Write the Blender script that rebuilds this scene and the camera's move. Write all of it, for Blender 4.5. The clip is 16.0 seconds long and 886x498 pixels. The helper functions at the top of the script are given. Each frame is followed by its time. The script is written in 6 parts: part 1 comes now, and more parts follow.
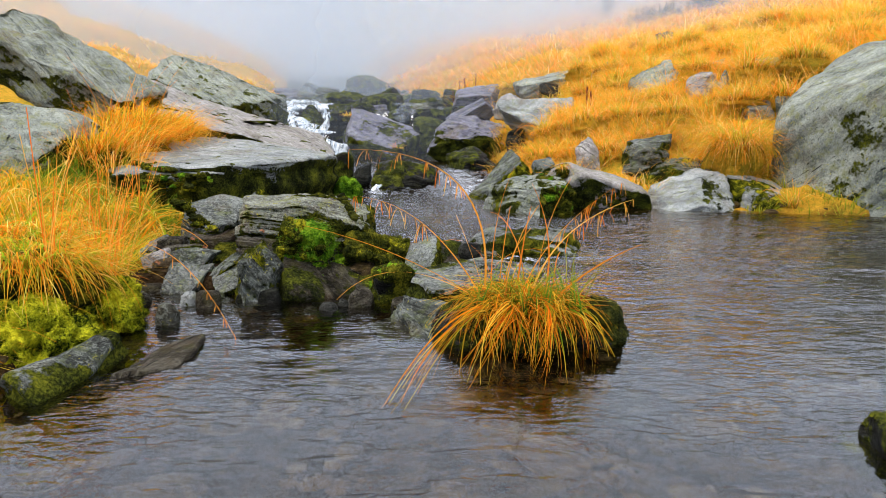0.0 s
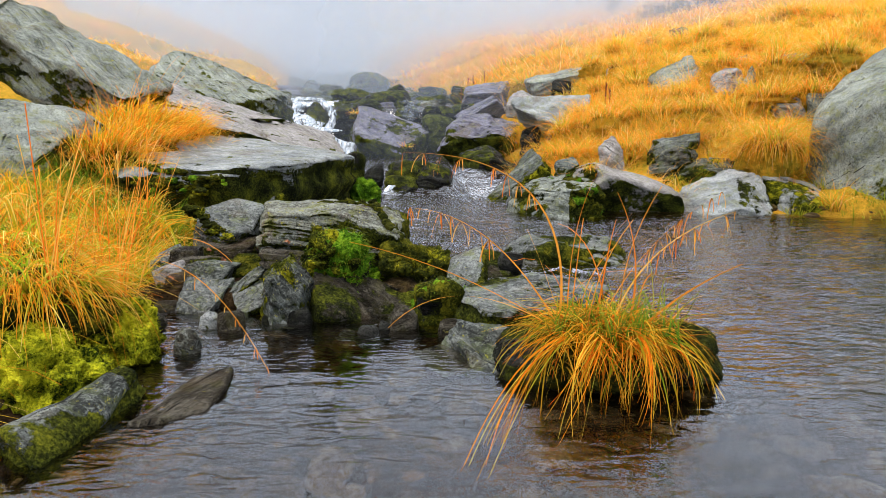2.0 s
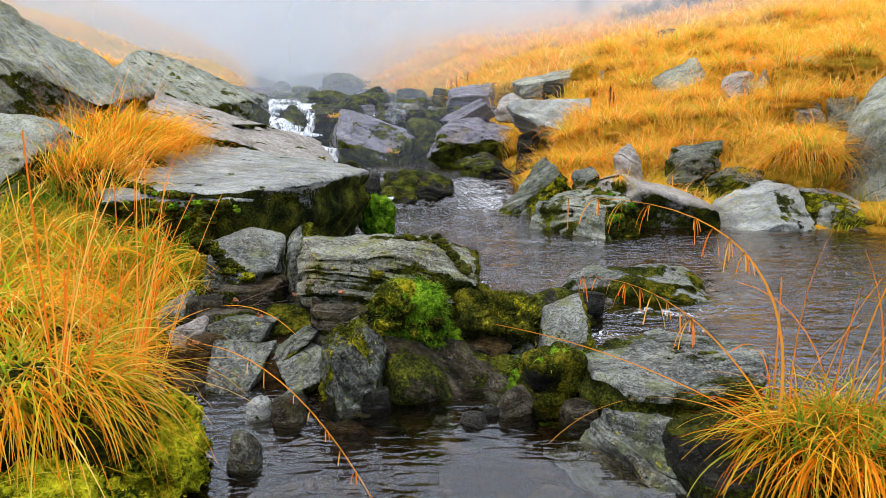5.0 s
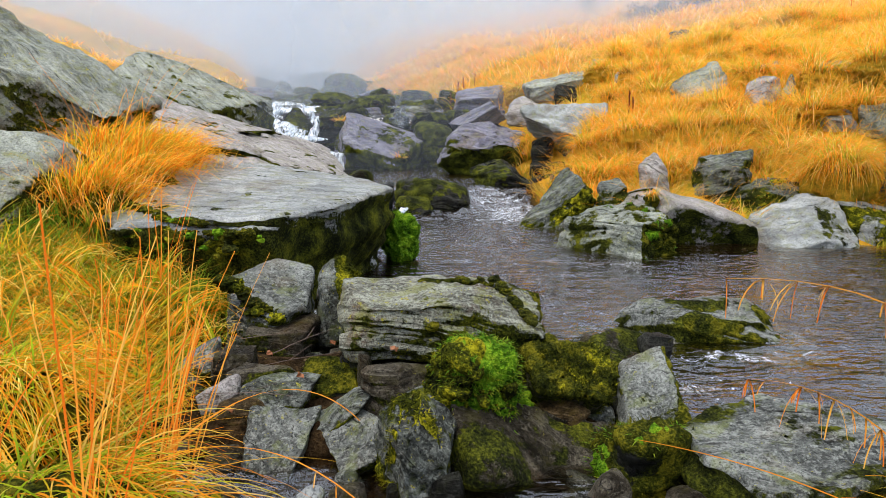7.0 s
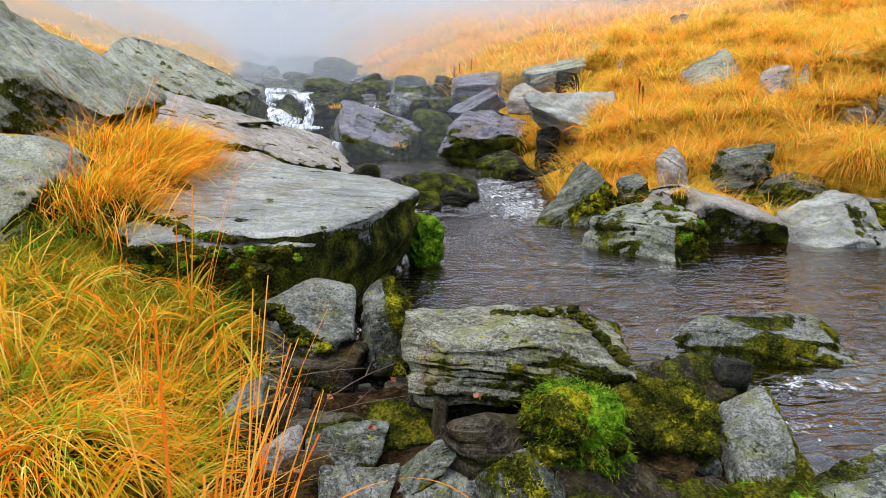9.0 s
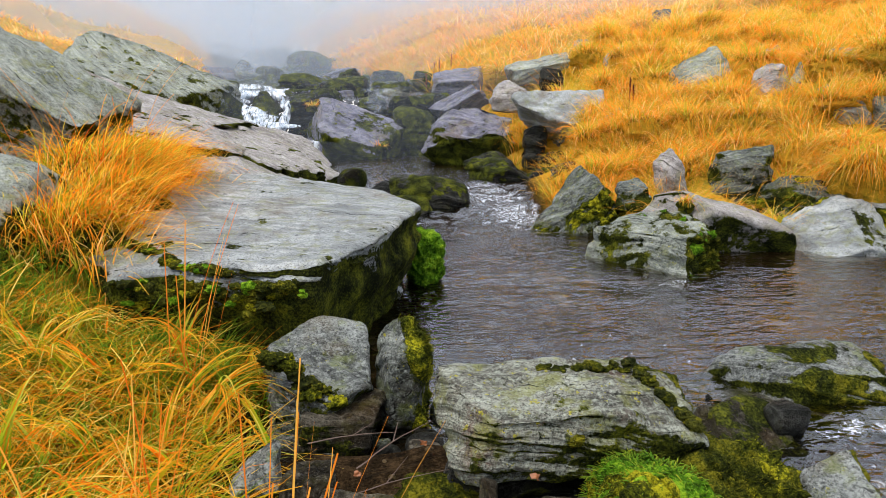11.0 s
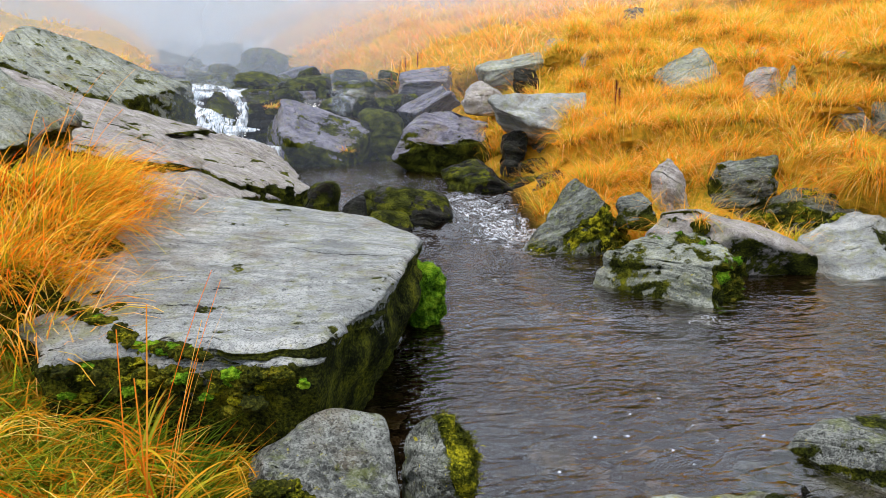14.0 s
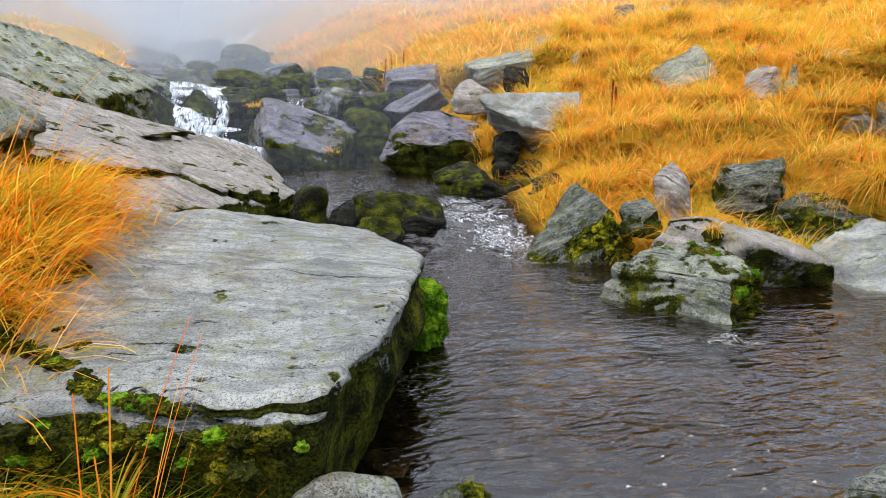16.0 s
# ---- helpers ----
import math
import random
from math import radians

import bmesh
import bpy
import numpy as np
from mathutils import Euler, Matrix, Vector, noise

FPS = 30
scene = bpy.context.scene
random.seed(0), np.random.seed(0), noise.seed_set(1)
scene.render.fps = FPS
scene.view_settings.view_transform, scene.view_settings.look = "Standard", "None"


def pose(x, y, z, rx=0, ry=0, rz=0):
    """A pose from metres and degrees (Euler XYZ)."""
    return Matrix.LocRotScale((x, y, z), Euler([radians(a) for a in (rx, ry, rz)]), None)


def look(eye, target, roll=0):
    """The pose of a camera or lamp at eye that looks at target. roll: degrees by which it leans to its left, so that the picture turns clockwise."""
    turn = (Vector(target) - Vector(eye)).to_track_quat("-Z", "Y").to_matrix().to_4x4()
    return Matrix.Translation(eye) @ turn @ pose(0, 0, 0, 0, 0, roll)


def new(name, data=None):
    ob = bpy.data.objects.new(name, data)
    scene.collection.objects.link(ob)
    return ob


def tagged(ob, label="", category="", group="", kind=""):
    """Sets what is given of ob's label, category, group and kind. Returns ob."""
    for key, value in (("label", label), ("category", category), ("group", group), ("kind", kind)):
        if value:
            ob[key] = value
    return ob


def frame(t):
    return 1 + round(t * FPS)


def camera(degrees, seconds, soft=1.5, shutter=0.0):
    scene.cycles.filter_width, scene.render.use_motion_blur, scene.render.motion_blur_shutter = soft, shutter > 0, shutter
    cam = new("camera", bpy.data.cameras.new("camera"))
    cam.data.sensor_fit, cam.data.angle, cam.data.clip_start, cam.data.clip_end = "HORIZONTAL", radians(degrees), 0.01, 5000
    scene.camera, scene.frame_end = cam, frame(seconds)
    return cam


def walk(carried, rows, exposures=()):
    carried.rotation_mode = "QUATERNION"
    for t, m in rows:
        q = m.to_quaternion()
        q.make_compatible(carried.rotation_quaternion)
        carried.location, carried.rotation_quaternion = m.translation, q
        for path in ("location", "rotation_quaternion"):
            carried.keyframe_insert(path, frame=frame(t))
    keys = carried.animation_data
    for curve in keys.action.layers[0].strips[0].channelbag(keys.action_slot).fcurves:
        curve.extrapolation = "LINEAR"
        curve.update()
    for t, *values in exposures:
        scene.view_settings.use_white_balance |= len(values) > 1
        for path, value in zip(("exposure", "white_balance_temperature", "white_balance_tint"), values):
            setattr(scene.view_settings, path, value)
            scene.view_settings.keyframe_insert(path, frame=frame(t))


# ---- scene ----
cam = camera(66.4, 16.0, soft=0.75)
METRES, EYE, TILT, LEAN, TURN = 3.0, 0.66, -10.0, 0.0, 0.0
ROWS = [
    (0.0, 0.0, 0.0, 0.0, -0.0, 0.0, -0.0),
    (0.5, -0.0166, 0.0273, 0.008, 0.34, 0.11, -0.08),
    (1.0, -0.0319, 0.0567, 0.0191, 0.51, 0.08, -0.11),
    (1.5, -0.0454, 0.079, 0.0228, 0.34, 0.03, -0.11),
    (2.0, -0.0631, 0.0998, 0.0196, -0.19, -0.18, -0.01),
    (2.5, -0.0908, 0.1313, 0.018, -0.97, -0.47, 0.13),
    (3.0, -0.1156, 0.1644, 0.0162, -1.57, -0.59, 0.27),
    (3.5, -0.1429, 0.1976, 0.023, -2.23, -0.51, 0.39),
    (4.0, -0.1621, 0.2178, 0.0374, -2.77, -0.34, 0.51),
    (4.5, -0.1839, 0.2473, 0.056, -3.33, -0.19, 0.61),
    (7.0, -0.2605, 0.3691, 0.1212, -3.92, -0.42, 0.7),
    (7.5, -0.2834, 0.3897, 0.1321, -4.35, -0.98, 0.74),
    (8.0, -0.3038, 0.4095, 0.1447, -4.67, -1.47, 0.78),
    (8.5, -0.3245, 0.4309, 0.1563, -5.03, -1.77, 0.91),
    (9.0, -0.3416, 0.4456, 0.1655, -5.48, -1.96, 1.02),
    (11.5, -0.394, 0.5594, 0.2215, -8.62, -2.96, 1.61),
    (12.0, -0.4002, 0.5857, 0.2321, -9.32, -3.12, 1.7),
    (12.5, -0.4091, 0.6218, 0.2396, -10.04, -3.09, 1.82),
    (13.0, -0.418, 0.6546, 0.244, -10.63, -2.96, 1.91),
    (13.5, -0.4275, 0.6873, 0.2552, -11.28, -3.04, 2.01),
    (14.0, -0.4341, 0.7129, 0.2681, -11.79, -3.21, 2.08),
    (14.5, -0.4385, 0.7394, 0.2798, -12.18, -3.34, 2.14),
    (15.0, -0.4394, 0.7628, 0.2811, -12.48, -3.39, 2.18),
    (15.5, -0.4411, 0.7851, 0.2875, -12.85, -3.47, 2.2),
    (16.0, -0.4434, 0.8043, 0.2918, -13.31, -3.52, 2.24),
]
walk(cam, [(t, pose(0, 0, EYE, TILT, LEAN, TURN) @ pose(METRES * x, METRES * y, METRES * z, 90 + pitch, roll, yaw)) for t, x, y, z, yaw, pitch, roll in ROWS])

# ---- light ----
world = bpy.data.worlds.new("overcast_sky")
scene.world = world
world.use_nodes = True
wn, wl_ = world.node_tree.nodes, world.node_tree.links
sky = wn.new("ShaderNodeTexSky")
sky.sky_type, sky.sun_disc = "NISHITA", False
sky.sun_elevation, sky.sun_rotation = radians(69), radians(223)
cloud = wn.new("ShaderNodeBackground")
cloud.inputs["Strength"].default_value = 0.9
coord, split = wn.new("ShaderNodeTexCoord"), wn.new("ShaderNodeSeparateXYZ")
rise = wn.new("ShaderNodeValToRGB")
rise.color_ramp.elements[0].position, rise.color_ramp.elements[0].color = 0.0, (0.36, 0.39, 0.44, 1)
rise.color_ramp.elements[1].position, rise.color_ramp.elements[1].color = 1.0, (1.46, 1.50, 1.62, 1)
bright = rise.color_ramp.elements.new(0.30)
bright.color = (0.92, 1.00, 1.15, 1)
wl_.new(coord.outputs["Generated"], split.inputs[0])
wl_.new(split.outputs["Z"], rise.inputs["Fac"])
wl_.new(rise.outputs["Color"], cloud.inputs["Color"])
blue = wn["Background"]
blue.inputs["Strength"].default_value = 0.05
add = wn.new("ShaderNodeAddShader")
wl_.new(sky.outputs[0], blue.inputs["Color"])
wl_.new(blue.outputs[0], add.inputs[0])
wl_.new(cloud.outputs[0], add.inputs[1])
wl_.new(add.outputs[0], wn["World Output"].inputs["Surface"])
sun = new("sun", bpy.data.lights.new("sun", "SUN"))
scene.view_settings.exposure = 0.36
sun.data.energy, sun.data.angle, sun.data.color = 2.9, radians(30), (1.0, 0.95, 0.88)
sun.matrix_world = look((-1.6, -1.7, 6.0), (0, 0, 0))


# ---- helpers of this scene ----
def vnoise(p, seed=0):
    """Smooth value noise in -1..1 at the points p (n, 3)."""
    p = np.asarray(p, float) + seed * 17.31
    i = np.floor(p).astype(np.int64)
    f = p - i
    f = f * f * (3 - 2 * f)
    out = np.zeros(len(p))
    for a in (0, 1):
        for b in (0, 1):
            for c in (0, 1):
                h = ((i[:, 0] + a) * 73856093) ^ ((i[:, 1] + b) * 19349663) ^ ((i[:, 2] + c) * 83492791)
                h = (h ^ (h >> 13)) * 1274126177 & 0x7FFFFFFF
                h = (h ^ (h >> 16)) & 0xFFFF
                w = (f[:, 0] if a else 1 - f[:, 0]) * (f[:, 1] if b else 1 - f[:, 1]) * (f[:, 2] if c else 1 - f[:, 2])
                out += w * h / 0xFFFF
    return out * 2 - 1


def fbm(p, octaves=4, seed=0):
    p = np.asarray(p, float)
    return sum(vnoise(p * 2.03 ** k, seed + k) * 0.5 ** k for k in range(octaves))


def flat3(x, y, z=0.0):
    return np.stack([np.asarray(x, float), np.asarray(y, float), np.zeros(np.shape(x)) + z], 1)


def smooth(a, b, x):
    t = np.clip((np.asarray(x, float) - a) / (b - a), 0, 1)
    return t * t * (3 - 2 * t)


def make(name, verts, faces, mat, parent=None, label="", soft=True, attrs=None, stuff=False):
    """One mesh object from arrays; faces is an (n, 3) or (n, 4) array, or a list of these."""
    me = bpy.data.meshes.new(name)
    groups = [np.asarray(f) for f in (faces if isinstance(faces, list) else [faces]) if len(f)]
    loops = np.concatenate([g.ravel() for g in groups])
    sizes = np.concatenate([np.full(len(g), g.shape[1]) for g in groups])
    me.vertices.add(len(verts))
    me.vertices.foreach_set("co", np.asarray(verts, np.float32).ravel())
    me.loops.add(len(loops))
    me.loops.foreach_set("vertex_index", loops.astype(np.int32))
    me.polygons.add(len(sizes))
    me.polygons.foreach_set("loop_start", np.concatenate([[0], np.cumsum(sizes)[:-1]]).astype(np.int32))
    me.polygons.foreach_set("use_smooth", np.full(len(sizes), soft))
    for key, values in (attrs or {}).items():
        me.attributes.new(key, "FLOAT", "POINT").data.foreach_set("value", np.asarray(values, np.float32))
    me.update(calc_edges=True)
    me.validate()
    me.materials.append(mat)
    ob = new(name, me)
    if parent:
        ob.parent = parent
    if label:
        ob["label"] = label
    if stuff:
        ob["kind"] = "stuff"
    return ob


def grid_faces(nu, nv):
    """Quads of a grid of nu x nv points, v fastest."""
    i, j = np.meshgrid(np.arange(nu - 1), np.arange(nv - 1), indexing="ij")
    a = (i * nv + j).ravel()
    return np.stack([a, a + nv, a + nv + 1, a + 1], 1)


# ---- materials ----
class Mat:
    def __init__(self, name, rough=0.8, spec=0.5):
        self.m = bpy.data.materials.new(name)
        self.m.use_nodes = True
        self.n, self.l = self.m.node_tree.nodes, self.m.node_tree.links
        self.b = self.n["Principled BSDF"]
        self.b.inputs["Roughness"].default_value = rough
        self.b.inputs["Specular IOR Level"].default_value = spec
        self.pos = self.n.new("ShaderNodeNewGeometry").outputs["Position"]

    def put(self, value, socket):
        if hasattr(value, "is_linked"):
            self.l.new(value, socket)
        else:
            socket.default_value = value

    def noise(self, scale, detail=4, rough=0.6, stretch=None, warp=0.0):
        v = self.pos
        if stretch:
            q = self.n.new("ShaderNodeMapping")
            q.inputs["Scale"].default_value = stretch[:3]
            if len(stretch) > 3:
                q.inputs["Rotation"].default_value = [radians(a) for a in stretch[3:]]
            self.l.new(v, q.inputs["Vector"])
            v = q.outputs[0]
        x = self.n.new("ShaderNodeTexNoise")
        self.l.new(v, x.inputs["Vector"])
        x.inputs["Scale"].default_value, x.inputs["Detail"].default_value, x.inputs["Roughness"].default_value = scale, detail, rough
        x.inputs["Distortion"].default_value = warp
        return x.outputs["Fac"]

    def cells(self, scale, feature="F1"):
        x = self.n.new("ShaderNodeTexVoronoi")
        x.feature = feature
        self.l.new(self.pos, x.inputs["Vector"])
        x.inputs["Scale"].default_value = scale
        return x.outputs["Distance"]

    def attr(self, name):
        x = self.n.new("ShaderNodeAttribute")
        x.attribute_name = name
        return x.outputs["Fac"]

    def math(self, op, a, b=0.0):
        x = self.n.new("ShaderNodeMath")
        x.operation = op
        self.put(a, x.inputs[0]), self.put(b, x.inputs[1])
        return x.outputs[0]

    def ramp(self, fac, stops):
        x = self.n.new("ShaderNodeValToRGB")
        e = x.color_ramp.elements
        while len(e) < len(stops):
            e.new(0.5)
        for k, (p, c) in zip(e, stops):
            k.position = p
            k.color = (c, c, c, 1) if isinstance(c, (int, float)) else (*c, 1)
        self.l.new(fac, x.inputs["Fac"])
        return x.outputs["Color"]

    def mix(self, fac, a, b, mode="MIX"):
        x = self.n.new("ShaderNodeMix")
        x.data_type, x.blend_type = "RGBA", mode
        self.put(fac, x.inputs[0])
        for v, s in ((a, x.inputs[6]), (b, x.inputs[7])):
            self.put((*v, 1) if isinstance(v, tuple) else v, s)
        return x.outputs[2]

    def bump(self, height, strength, distance, under=None):
        x = self.n.new("ShaderNodeBump")
        x.inputs["Strength"].default_value, x.inputs["Distance"].default_value = strength, distance
        self.l.new(height, x.inputs["Height"])
        if under:
            self.l.new(under, x.inputs["Normal"])
        return x.outputs[0]

    def done(self, color, normal=None, rough=None):
        self.put((*color, 1) if isinstance(color, tuple) else color, self.b.inputs["Base Color"])
        if normal:
            self.l.new(normal, self.b.inputs["Normal"])
        if rough is not None:
            self.put(rough, self.b.inputs["Roughness"])
        return self.m


def schist(name, dark, mid, pale, lichen=0.5, yellow=0.3, rough=0.62, tint=(0.16, 0.11, 0.05)):
    """Layered schist: bands and cracks along its beds, mottling, pale and yellow lichen, rust stains, a film of moss."""
    k = Mat(name, rough, 0.06)
    beds = k.attr("layer")

    def line(scale, detail):
        q = k.n.new("ShaderNodeTexNoise")
        q.noise_dimensions = "2D"
        c = k.n.new("ShaderNodeCombineXYZ")
        k.l.new(beds, c.inputs["X"])
        k.l.new(k.math("MULTIPLY", k.noise(2.5, 2), 3.0), c.inputs["Y"])
        k.l.new(c.outputs[0], q.inputs["Vector"])
        q.inputs["Scale"].default_value, q.inputs["Detail"].default_value, q.inputs["Roughness"].default_value = scale, detail, 0.7
        return q.outputs["Fac"]

    bands, cracks = line(1.3, 6), line(3.1, 3)
    olive = tuple(min(a, m * q) for a, m, q in zip((0.23, 0.24, 0.06), mid, (1.6, 1.75, 0.6)))
    rust = tuple(min(a, m * q) for a, m, q in zip(tint, mid, (1.5, 1.0, 0.5)))
    crust = tuple(min(a, p * 1.3) for a, p in zip((0.46, 0.49, 0.40), pale))
    big, fine, mott = k.noise(4.0, 5, 0.65), k.noise(160.0, 3, 0.7), k.noise(30.0, 6, 0.75, warp=0.8)
    c = k.ramp(k.math("ADD", k.math("MULTIPLY", bands, 0.55), k.math("MULTIPLY", big, 0.45)), [(0.39, dark), (0.50, mid), (0.62, pale)])
    c = k.mix(k.ramp(mott, [(0.36, 0.7), (0.52, 0.0)]), c, dark)
    c = k.mix(k.ramp(k.noise(3.2, 4, 0.6), [(0.54, 0.0), (0.70, 0.6)]), c, rust)
    c = k.mix(k.ramp(k.noise(58.0, 6, 0.78, warp=0.6), [(0.55 - 0.1 * lichen, 0.0), (0.68 - 0.1 * lichen, 0.25 + 0.55 * lichen)]), c, crust)
    c = k.mix(k.ramp(k.noise(44.0, 4, 0.7), [(0.66 - 0.06 * yellow, 0.0), (0.70 - 0.06 * yellow, min(1.0, yellow * 1.8))]), c, (0.42, 0.38, 0.04))
    c = k.mix(k.ramp(fine, [(0.38, 0.65), (0.50, 0.0)]), c, tuple(v * 0.35 for v in dark))
    c = k.mix(k.ramp(k.noise(13.0, 5, 0.7), [(0.52, 0.0), (0.62, 0.30 + 0.3 * yellow)]), c, olive)
    c = k.mix(k.ramp(k.noise(70.0, 4, 0.7, warp=1.0), [(0.60, 0.0), (0.66, 0.85)]), c, tuple(v * 0.3 for v in dark))
    crack = k.ramp(cracks, [(0.27, 1.0), (0.345, 0.0)])
    c = k.mix(k.math("MULTIPLY", crack, 0.95), c, (0.008, 0.007, 0.006))
    film = k.math("ADD", k.attr("moss"), k.math("MULTIPLY", k.math("SUBTRACT", k.noise(26.0, 5, 0.75), 0.5), 1.3))
    cover = k.ramp(film, [(0.47, 0.0), (0.60, 1.0)])
    green = k.ramp(k.math("ADD", k.math("MULTIPLY", k.noise(9.0, 3), 0.5), k.math("MULTIPLY", k.noise(110.0, 3, 0.7), 0.5)), [(0.40, (0.008, 0.010, 0.003)), (0.49, (0.035, 0.042, 0.006)), (0.57, (0.11, 0.12, 0.011)), (0.68, (0.28, 0.27, 0.018))])
    c = k.mix(cover, c, green)
    h = k.math("ADD", k.math("MULTIPLY", bands, 1.2), k.math("ADD", k.math("MULTIPLY", mott, 0.95), k.math("MULTIPLY", fine, 0.6)))
    h = k.math("ADD", h, k.math("MULTIPLY", crack, -0.5))
    h = k.math("ADD", h, k.math("MULTIPLY", k.math("MULTIPLY", cover, k.noise(150.0, 3, 0.8)), 1.2))
    return k.done(c, k.bump(h, 1.0, 0.022), k.math("ADD", k.ramp(big, [(0.35, rough - 0.14), (0.7, rough + 0.16)]), k.math("MULTIPLY", cover, 0.4)))


ROCK_GREY = schist("schist_grey", (0.018, 0.019, 0.017), (0.085, 0.092, 0.082), (0.33, 0.35, 0.32), 0.5, 0.6)
ROCK_PALE = schist("schist_pale", (0.20, 0.21, 0.21), (0.36, 0.38, 0.375), (0.54, 0.55, 0.535), 0.2, 0.3)
ROCK_LILAC = schist("schist_lilac", (0.06, 0.058, 0.08), (0.19, 0.185, 0.24), (0.32, 0.315, 0.38), 0.2, 0.05, 0.5)
ROCK_LEDGE = schist("schist_ledge", (0.19, 0.17, 0.158), (0.38, 0.35, 0.335), (0.54, 0.51, 0.49), 0.3, 0.1)
ROCK_GREEN = schist("schist_green", (0.095, 0.105, 0.09), (0.30, 0.32, 0.28), (0.49, 0.51, 0.44), 0.6, 0.6)
ROCK_SLATE = schist("schist_slate", (0.030, 0.032, 0.030), (0.13, 0.138, 0.128), (0.32, 0.335, 0.31), 0.7, 0.35)
ROCK_BLOCK = schist("schist_block", (0.055, 0.052, 0.042), (0.22, 0.215, 0.175), (0.52, 0.54, 0.44), 0.75, 0.85, 0.65, (0.20, 0.10, 0.07))
# dark wet schist, deepened to near black to stand in for shade in gaps
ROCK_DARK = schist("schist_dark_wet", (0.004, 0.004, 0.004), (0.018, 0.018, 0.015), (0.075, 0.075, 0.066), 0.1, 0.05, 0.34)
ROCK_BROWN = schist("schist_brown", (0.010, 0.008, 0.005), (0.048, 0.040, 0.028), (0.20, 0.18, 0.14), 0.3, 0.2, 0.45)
BED_STONE = schist("bed_stone", (0.016, 0.011, 0.005), (0.085, 0.055, 0.024), (0.30, 0.22, 0.12), 0.1, 0.2, 0.5)


def moss_mat(name, a, b, c):
    k = Mat(name, 0.95, 0.04)
    n1, n2 = k.noise(14, 4, 0.65), k.noise(120, 3, 0.7)
    col = k.ramp(k.math("ADD", k.math("MULTIPLY", n1, 0.6), k.math("MULTIPLY", n2, 0.4)), [(0.40, a), (0.5, b), (0.60, c)])
    return k.done(col, k.bump(k.math("ADD", n2, k.noise(45, 3)), 1.0, 0.03))


MOSS = moss_mat("moss_olive", (0.008, 0.011, 0.002), (0.045, 0.052, 0.005), (0.19, 0.17, 0.012))
MOSS_BRIGHT = moss_mat("moss_bright", (0.016, 0.032, 0.002), (0.34, 0.36, 0.012), (0.76, 0.70, 0.026))
MOSS_GOLD = moss_mat("moss_golden", (0.008, 0.011, 0.002), (0.075, 0.085, 0.006), (0.44, 0.40, 0.016))
MOSS_VIVID = moss_mat("moss_vivid", (0.02, 0.05, 0.003), (0.09, 0.21, 0.008), (0.28, 0.44, 0.022))
MOSS_DARK = moss_mat("moss_dark", (0.010, 0.013, 0.004), (0.03, 0.035, 0.007), (0.085, 0.085, 0.012))


def grass_mat(name, stops, green, green_amount, root=(0.035, 0.026, 0.006)):
    """Blades: colour by blade, greener in patches and at the foot; shade between blades is painted in at the root."""
    k = Mat(name, 0.65, 0.05)
    g = k.n.new("ShaderNodeNewGeometry")
    rnd = g.outputs["Random Per Island"]
    c = k.ramp(rnd, stops)
    c = k.mix(k.ramp(k.noise(1.5, 3, 0.6), [(0.52, 0.0), (0.64, 0.55)]), c, stops[1][1])
    own_shade = k.n.new("ShaderNodeObjectInfo").outputs["Random"]
    c = k.mix(k.ramp(own_shade, [(0.5, 0.0), (1.0, 0.35)]), c, (0.66, 0.36, 0.035))
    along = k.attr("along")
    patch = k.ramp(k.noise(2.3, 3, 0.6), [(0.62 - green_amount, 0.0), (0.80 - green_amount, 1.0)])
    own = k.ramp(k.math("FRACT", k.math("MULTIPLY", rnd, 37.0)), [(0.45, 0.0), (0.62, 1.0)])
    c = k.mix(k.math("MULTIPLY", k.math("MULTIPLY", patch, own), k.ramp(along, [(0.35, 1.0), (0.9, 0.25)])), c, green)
    # root colour paints the shade deep in the sward, fading up the blade
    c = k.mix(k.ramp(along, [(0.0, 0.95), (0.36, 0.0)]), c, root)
    k.done(c)
    t = k.n.new("ShaderNodeBsdfTranslucent")
    k.l.new(c, t.inputs["Color"])
    mx = k.n.new("ShaderNodeMixShader")
    mx.inputs[0].default_value = 0.66
    k.l.new(k.b.outputs[0], mx.inputs[1]), k.l.new(t.outputs[0], mx.inputs[2])
    k.l.new(mx.outputs[0], k.n["Material Output"].inputs["Surface"])
    return k.m


STRAW = [(0.0, (0.55, 0.12, 0.010)), (0.10, (0.97, 0.28, 0.016)), (0.35, (0.99, 0.40, 0.030)), (0.6, (0.99, 0.51, 0.06)), (0.85, (0.99, 0.72, 0.28)), (1.0, (0.66, 0.18, 0.015))]
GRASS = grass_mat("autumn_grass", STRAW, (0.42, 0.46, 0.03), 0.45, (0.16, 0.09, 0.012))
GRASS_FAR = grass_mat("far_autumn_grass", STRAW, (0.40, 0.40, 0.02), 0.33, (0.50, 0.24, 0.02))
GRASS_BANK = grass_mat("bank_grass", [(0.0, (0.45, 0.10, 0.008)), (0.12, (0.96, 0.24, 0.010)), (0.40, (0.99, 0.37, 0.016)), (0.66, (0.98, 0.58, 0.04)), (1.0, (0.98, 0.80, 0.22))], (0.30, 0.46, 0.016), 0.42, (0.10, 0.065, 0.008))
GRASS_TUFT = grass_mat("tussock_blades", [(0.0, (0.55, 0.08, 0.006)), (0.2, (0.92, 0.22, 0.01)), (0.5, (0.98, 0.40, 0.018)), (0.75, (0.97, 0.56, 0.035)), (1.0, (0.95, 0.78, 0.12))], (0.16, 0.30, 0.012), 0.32)
